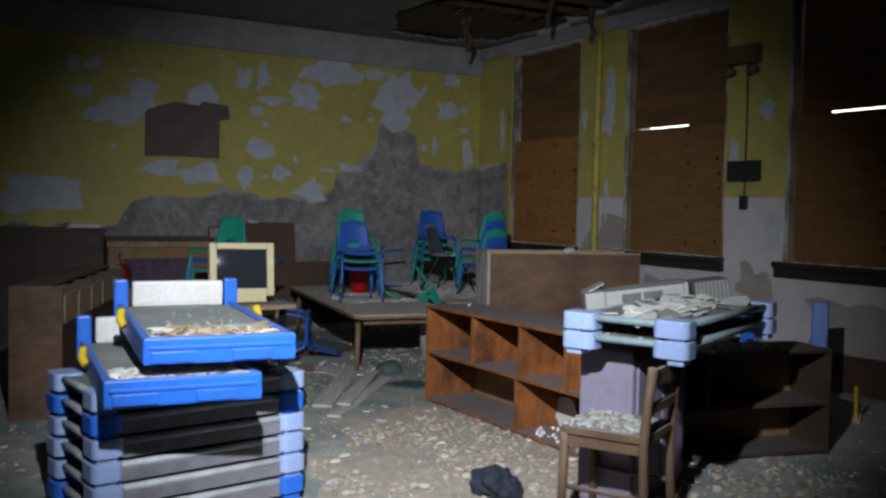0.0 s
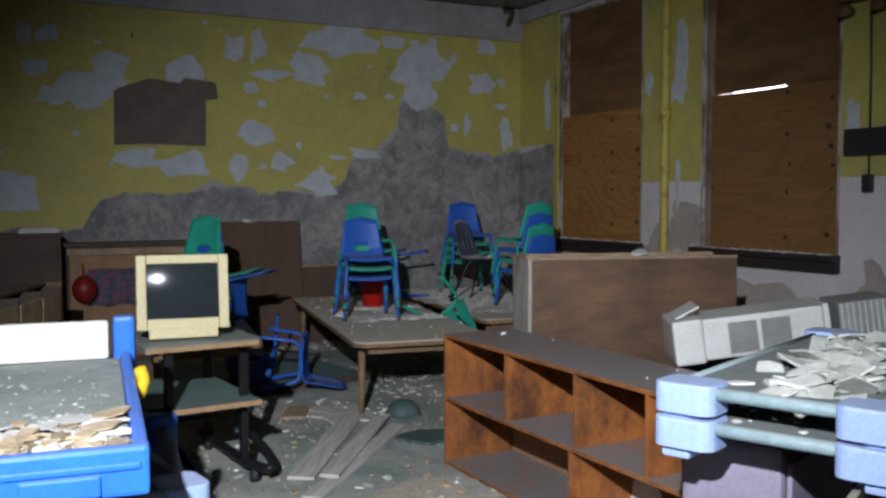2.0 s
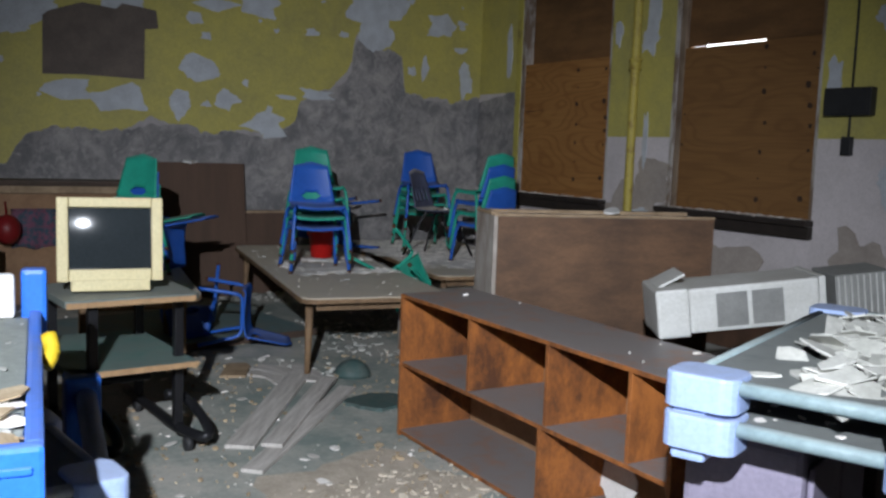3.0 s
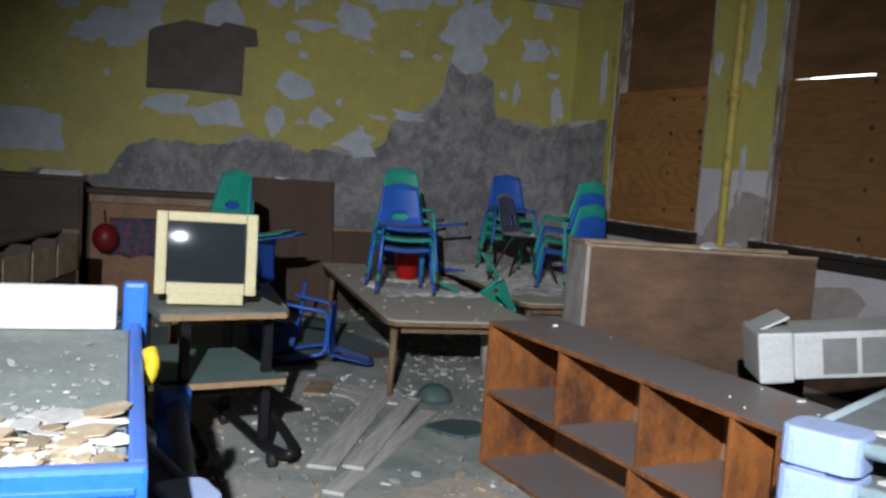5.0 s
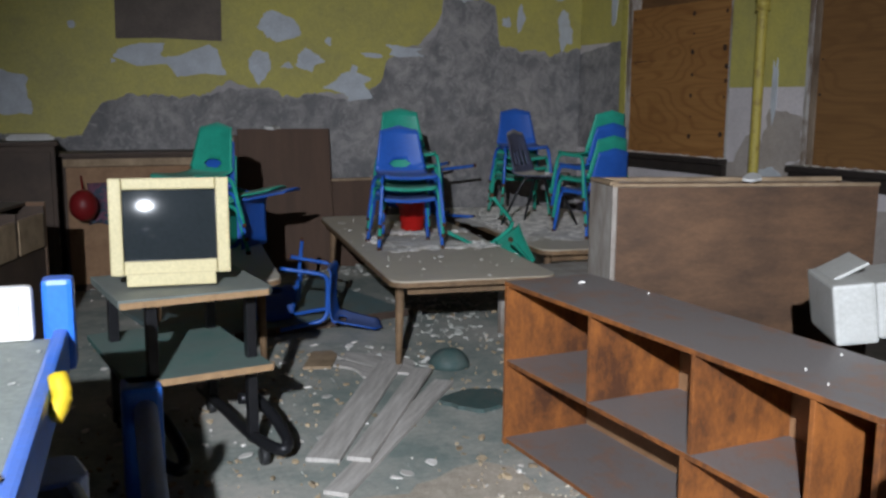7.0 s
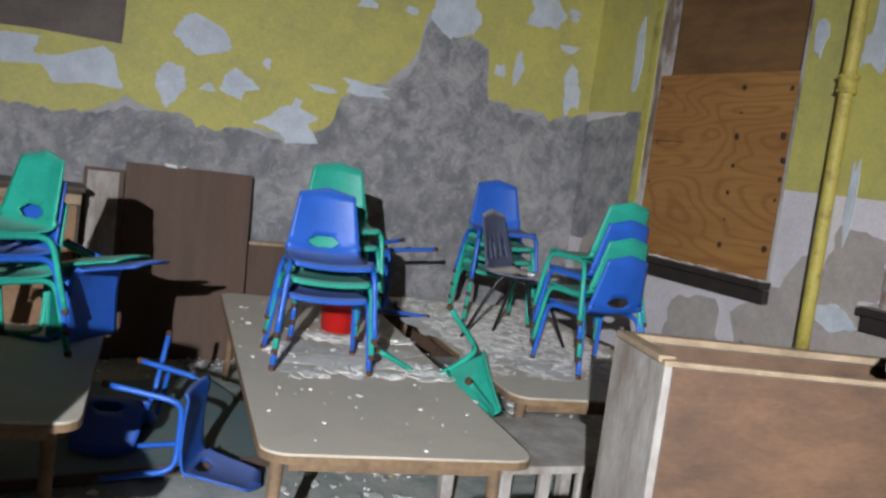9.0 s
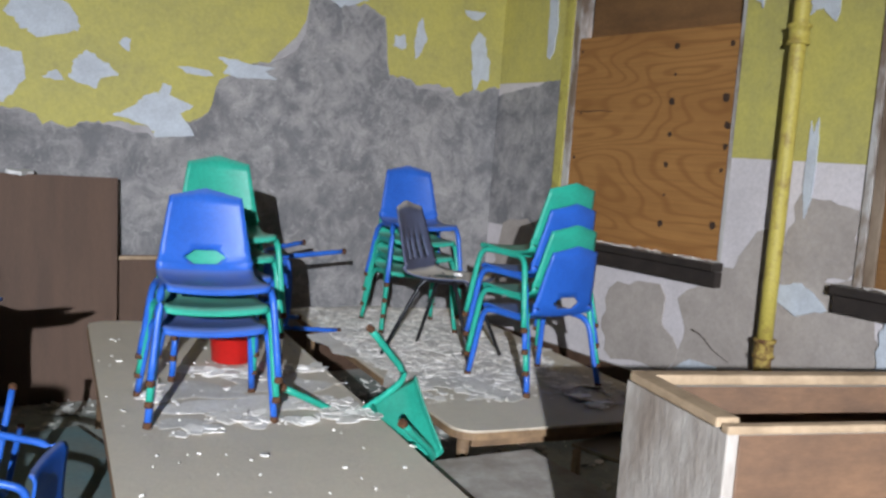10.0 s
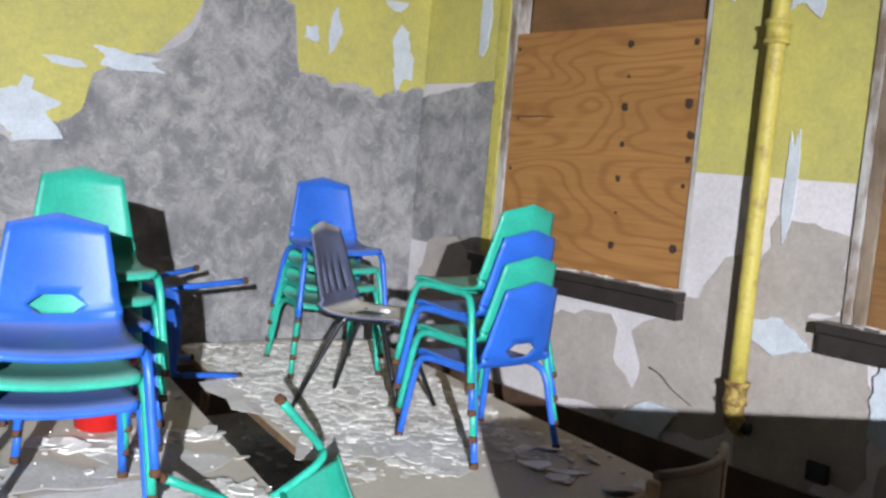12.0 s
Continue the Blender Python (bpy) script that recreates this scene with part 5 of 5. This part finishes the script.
part("rear_frame", bm_box(0.661, 0.69, 0.0, 0.34, 0.0, 0.21, 0.004), AC_WHITE, ac)
part("coil_block", bm_box(0.74, 1.0, 0.02, 0.32, 0.0, 0.20, 0.006), AC_GREY, ac, "grey finned coil block")
for q in range(9):
    part("fin", bm_box(0.75 + 0.028 * q, 0.755 + 0.028 * q, 0.012, 0.0195, 0.005, 0.195, 0), AC_WHITE, ac)
part("base_pan", bm_box(0.60, 1.02, -0.002, 0.342, -0.012, -0.0005, 0.003), AC_GREY, ac)
part("flap", moved(bm_box(-0.06, 0.10, 0.10, 0.34, 0.0, 0.012, 0.003), pose(0, 0, 0.215, 0, -22, 0)), AC_WHITE, ac, "lifted cover flap")

# blue chair backs and boxes by the window wall
for x, y, rz in ((4.05, 3.36, 20), (4.55, 3.15, 35)):
    t = thing("upright_panel", "narrow blue plastic panel standing by the window", "panel", pose(x, y, 0, 0, 8, rz), "blue panels by the window")
    part("board", bm_box(-0.02, 0.02, -0.055, 0.055, 0.0, 0.80, 0.008), BLUE, t)
    part("foot", bm_box(-0.10, 0.10, -0.10, 0.10, 0.0, 0.03, 0.006), BLACK_BOX, t)


# ---- left and far side ----
cubby = thing("toy_cubby", "long brown toy cubby with yellow bins", "cubby", pose(-0.02, 5.24, 0, 0, 0, 69))
part("body", bm_box(0.0, 1.98, 0.008, 0.32, 0.0, 0.60, 0.004), DARK_WOOD, cubby)
part("end_panel", bm_box(-0.02, -0.001, 0.0, 0.32, 0.0, 0.85, 0.004), CABINET_WOOD, cubby)
part("end_panel", bm_box(1.981, 2.0, 0.0, 0.32, 0.0, 0.85, 0.004), CABINET_WOOD, cubby)
part("top_board", bm_box(0.0, 1.98, 0.10, 0.32, 0.83, 0.85, 0.003), DARK_WOOD, cubby)
part("back_panel", bm_box(0.0, 1.98, 0.30, 0.32, 0.601, 0.829, 0.0), DARK_WOOD, cubby)
for q in range(6):
    x = 0.0 + 0.392 * q
    part("divider", bm_box(x, x + 0.02, 0.0, 0.299, 0.601, 0.829, 0.002), DARK_WOOD, cubby)
for q in range(5):
    part("bin", bm_box(0.03 + 0.392 * q, 0.38 + 0.392 * q, -0.004, 0.02, 0.605, 0.79, 0.004), RAW_EDGE, cubby, "pale wooden bin front")

counter = thing("wall_cabinet", "low brown cabinet against the far wall", "cabinet", pose(0.86, 8.74, 0))
part("body", bm_box(0.0, 1.08, 0.02, 0.38, 0.0, 1.00, 0.004), DARK_WOOD, counter)
part("top", bm_box(-0.02, 1.10, -0.01, 0.38, 1.001, 1.03, 0.005), DARK_WOOD, counter)
part("light_strip", bm_box(0.0, 1.08, 0.004, 0.019, 0.93, 0.985, 0.002), RAW_EDGE, counter, "pale strip under the top")
part("front_panel", bm_box(0.02, 1.06, 0.006, 0.0195, 0.05, 0.925, 0.003), BACK_WOOD, counter)
cloth = thing("floral_cloth", "purple flower-patterned cloth hung on the cabinet", "cloth", pose(1.02, 8.735, 0.5))
bm = bmesh.new()
gv = [[bm.verts.new((0.66 * i / 30, -0.006 - 0.010 * math.sin(i * 1.1) - 0.004 * math.sin(j + i * 0.4), 0.31 * j / 8 + 0.012 * math.sin(i * 0.6) * (j == 0))) for i in range(31)] for j in range(9)]
for j in range(8):
    for i in range(30):
        bm.faces.new((gv[j][i], gv[j][i + 1], gv[j + 1][i + 1], gv[j + 1][i])).smooth = True
bmesh.ops.solidify(bm, geom=bm.faces[:], thickness=0.004)
part("fabric", bm, FLORAL, cloth)
# round red object, kind unknown; handle added to hold it on the cabinet
ball = thing("red_basket", "round dark red object of unknown kind, hung by an added handle", "basket", pose(0.98, 8.60, 0.66))
bm = bmesh.new()
bmesh.ops.create_uvsphere(bm, u_segments=20, v_segments=12, radius=0.10)
for v in bm.verts:
    v.co.z *= 1.15
for f in bm.faces:
    f.smooth = True
part("bowl", bm, RED_SHADED, ball)
part("handle", bm_tube([(0, 0.05, 0.10), (0, 0.09, 0.16), (0, 0.138, 0.20)], 0.008, 6, 3), RED_SHADED, ball)
tall = thing("dark_cabinet", "dark brown cabinet in the unlit corner", "cabinet", pose(-0.55, 8.62, 0))
part("body", bm_box(0.0, 1.36, 0.0, 0.50, 0.0, 1.09, 0.006), DARK_WOOD, tall)
part("top", bm_box(-0.02, 1.38, -0.02, 0.50, 1.091, 1.12, 0.005), DARK_WOOD, tall)
for x0 in (0.03, 0.70):
    d = part("door", bm_box(x0, x0 + 0.63, -0.016, -0.001, 0.05, 1.05, 0.005), DARK_WOOD, tall)
    part("knob", bm_lathe([(0.008, 0), (0.016, 0.01), (0.012, 0.02)], 10), BLACK_BOX, d).matrix_local = pose(x0 + 0.58 if x0 < 0.5 else x0 + 0.05, -0.016, 0.6, 90)
sheet = thing("paper_stack", "pale papers lying on the dark cabinet", "paper", pose(0.50, 8.80, 1.121, 0, 0, 8))
part("sheet", bm_box(0.0, 0.32, 0.0, 0.22, 0.0, 0.03, 0.004), PAPER, sheet)
part("sheet", bm_box(0.02, 0.30, 0.01, 0.24, 0.031, 0.045, 0.003), PAPER, sheet)

lean = thing("hardboard_sheet", "tall brown hardboard sheet leaning on the wall", "board", pose(2.20, 8.90, 0.0, -7, 0, 0))
part("board", bm_box(0.0, 0.78, 0.0, 0.014, 0.0, 1.20, 0.002), BROWN_BOARD, lean)
frame_panel = thing("framed_panel", "worn panel with pale face leaning on the wall", "board", pose(1.96, 8.86, 0.0, -7, 0, 0))
part("board", bm_box(0.0, 0.23, 0.0, 0.02, 0.0, 1.15, 0.003), BROWN_BOARD, frame_panel)
part("face", bm_box(0.02, 0.20, -0.005, -0.0005, 0.55, 1.13, 0.002), WHITEWASH, frame_panel, "pale worn face")
low = thing("low_board", "low brown board standing against the wall", "board", pose(2.99, 8.985, 0.0, -6, 0, 0))
part("board", bm_box(0.0, 0.52, 0.0, 0.018, 0.0, 0.77, 0.003), BROWN_BOARD, low)
part("edge", bm_box(0.0, 0.52, -0.012, -0.0005, 0.745, 0.765, 0.003), RAW_EDGE, low, "pale broken edge")
scrap = thing("paper_scrap", "crumpled paper on top of the hardboard sheet", "paper", pose(2.50, 9.06, 1.19, 10, 0, 30))
part("sheet", bm_plate(blob_outline(0.13, 0.07, 18, 16, 0.5), 0, 0.02, 0.004), PAPER, scrap)

# floor things
lino = thing("lino_sheet", "loose blue-green floor panel lying under chairs", "floor panel", pose(2.0, 7.35, 0, 0, 0, 10))
part("panel", bm_box(-0.75, 0.85, -0.42, 0.9, 0.002, 0.032, 0.004), LINO, lino)
part("edge", bm_box(-0.75, 0.85, -0.445, -0.421, 0.002, 0.05, 0.004), DARK_WOOD, lino, "dark wooden edge strip")
for x0, y0, x1, y1, w, z in ((1.60, 4.87, 2.36, 6.05, 0.14, 0.001), (1.55, 4.55, 2.48, 5.62, 0.10, 0.001), (1.72, 4.78, 2.44, 5.80, 0.10, 0.020)):
    ang = math.degrees(math.atan2(y1 - y0, x1 - x0))
    n = math.hypot(x1 - x0, y1 - y0)
    t = thing("loose_plank", "grey weathered plank lying on the floor", "plank", pose(x0, y0, z, 0, 0, ang - 90), "loose planks on the floor")
    part("board", bm_box(-w / 2, w / 2, 0, n, 0.0, 0.018, 0.003), PLANK, t)
t = thing("loose_plank", "broken splayed end of a grey plank", "plank", pose(2.30, 6.02, 0.001, 0, 0, 20), "loose planks on the floor")
part("board", bm_plate(blob_outline(0.34, 0.42, 31, 20, 0.3), 0, 0.012, 0.002), PLANK, t)
for k in range(2):
    t = thing("wood_scrap", "flat pale scrap of board on the floor", "scrap", pose(2.02 + 0.22 * k, 6.25 - 0.1 * k, 0.002, 0, 0, -22 + 50 * k), "wood scraps on the floor")
    part("piece", bm_plate([(-0.08, -0.16), (0.07, -0.15), (0.085, 0.10), (0.05, 0.17), (-0.06, 0.15)], 0.0, 0.014, 0.003), PLANK if k else RAW_EDGE, t)
dome = thing("upturned_bowl", "dusty dark green plastic bowl lying upturned", "bowl", pose(2.64, 5.90, 0.0))
bm = bmesh.new()
bmesh.ops.create_uvsphere(bm, u_segments=20, v_segments=12, radius=0.115)
for v in bm.verts:
    v.co.z = max(0.0, v.co.z) * 0.85
    v.co *= 1 + 0.05 * noise.noise(v.co * 14)
for f in bm.faces:
    f.smooth = True
part("bowl", bm, CLOTH_GREEN, dome)
rag = thing("green_rag", "flat grey-green rag on the floor", "rag", pose(2.50, 5.30, 0.0, 0, 0, 30))
bm = bm_plate(blob_outline(0.26, 0.24, 44, 30, 0.3), 0.0, 0.02, 0.006)
part("cloth", bm, CLOTH_GREEN, rag)
leg = thing("cot_end", "pale lilac plastic cot end lying against blue block", "cot part", pose(0.88, 3.95, 0.0, 0, 0, -3))
part("tube", bm_tube([(0, 0, 0.05), (0.0, 0.3, 0.16), (0.01, 0.9, 0.35)], 0.042, 12, 3), COT_BLUE, leg)
part("corner_foot", bm_box(-0.07, 0.07, -0.06, 0.10, 0.0, 0.13, 0.02), COT_BLUE, leg)
part("corner_foot", bm_box(-0.07, 0.07, 0.84, 1.0, 0.0, 0.42, 0.02), TRAY_BLUE, leg, "blue corner block")

flakes("bed_flakes", "large curled white paint sheets on the bed mat", scatter(46, -0.22, 0.24, 0.04, 0.34, 0.092, (0.05, 0.15), 45, None, 1.4), (0.001, 0.003), CHIP, 6, m=B1)
flakes("bed_crumbs", "broad tan plaster pieces on the bed mat", scatter(16, -0.2, 0.24, 0.1, 0.36, 0.098, (0.05, 0.13), 46, None, 1.4), (0.003, 0.008), CHIP_TAN, 9, m=B1)
dust_bed("grey plaster crust at the foot of the bed mat", ((0.0, 0.14, 0.0885, 0.46, 0.2), (-0.1, 0.24, 0.0885, 0.24, 0.2), (0.13, 0.26, 0.0885, 0.2, 0.16)), 0.001, B1, CHIP_GREY)
dust_bed("tan plaster dust spread over the floor", ((1.6, 2.5, 0.0005, 1.0, 1.3), (2.0, 3.4, 0.0005, 0.9, 1.2), (1.3, 3.3, 0.0005, 0.8, 0.9), (2.1, 1.9, 0.0005, 0.9, 0.8), (1.9, 4.2, 0.0005, 0.7, 0.7)), 0.001, Matrix.Identity(4), FLOOR_DUST)
toy = thing("toy_bar", "thin yellow plastic toy bar leaning by the wall", "toy", pose(4.72, 2.96, 0.0, 0, -18, 30))
part("bar", bm_box(-0.02, 0.02, -0.012, 0.012, 0.0, 0.26, 0.006), YELLOW_PLASTIC, toy)
part("foot", bm_box(-0.05, 0.05, -0.03, 0.03, 0.0, 0.03, 0.006), CREAM, toy)
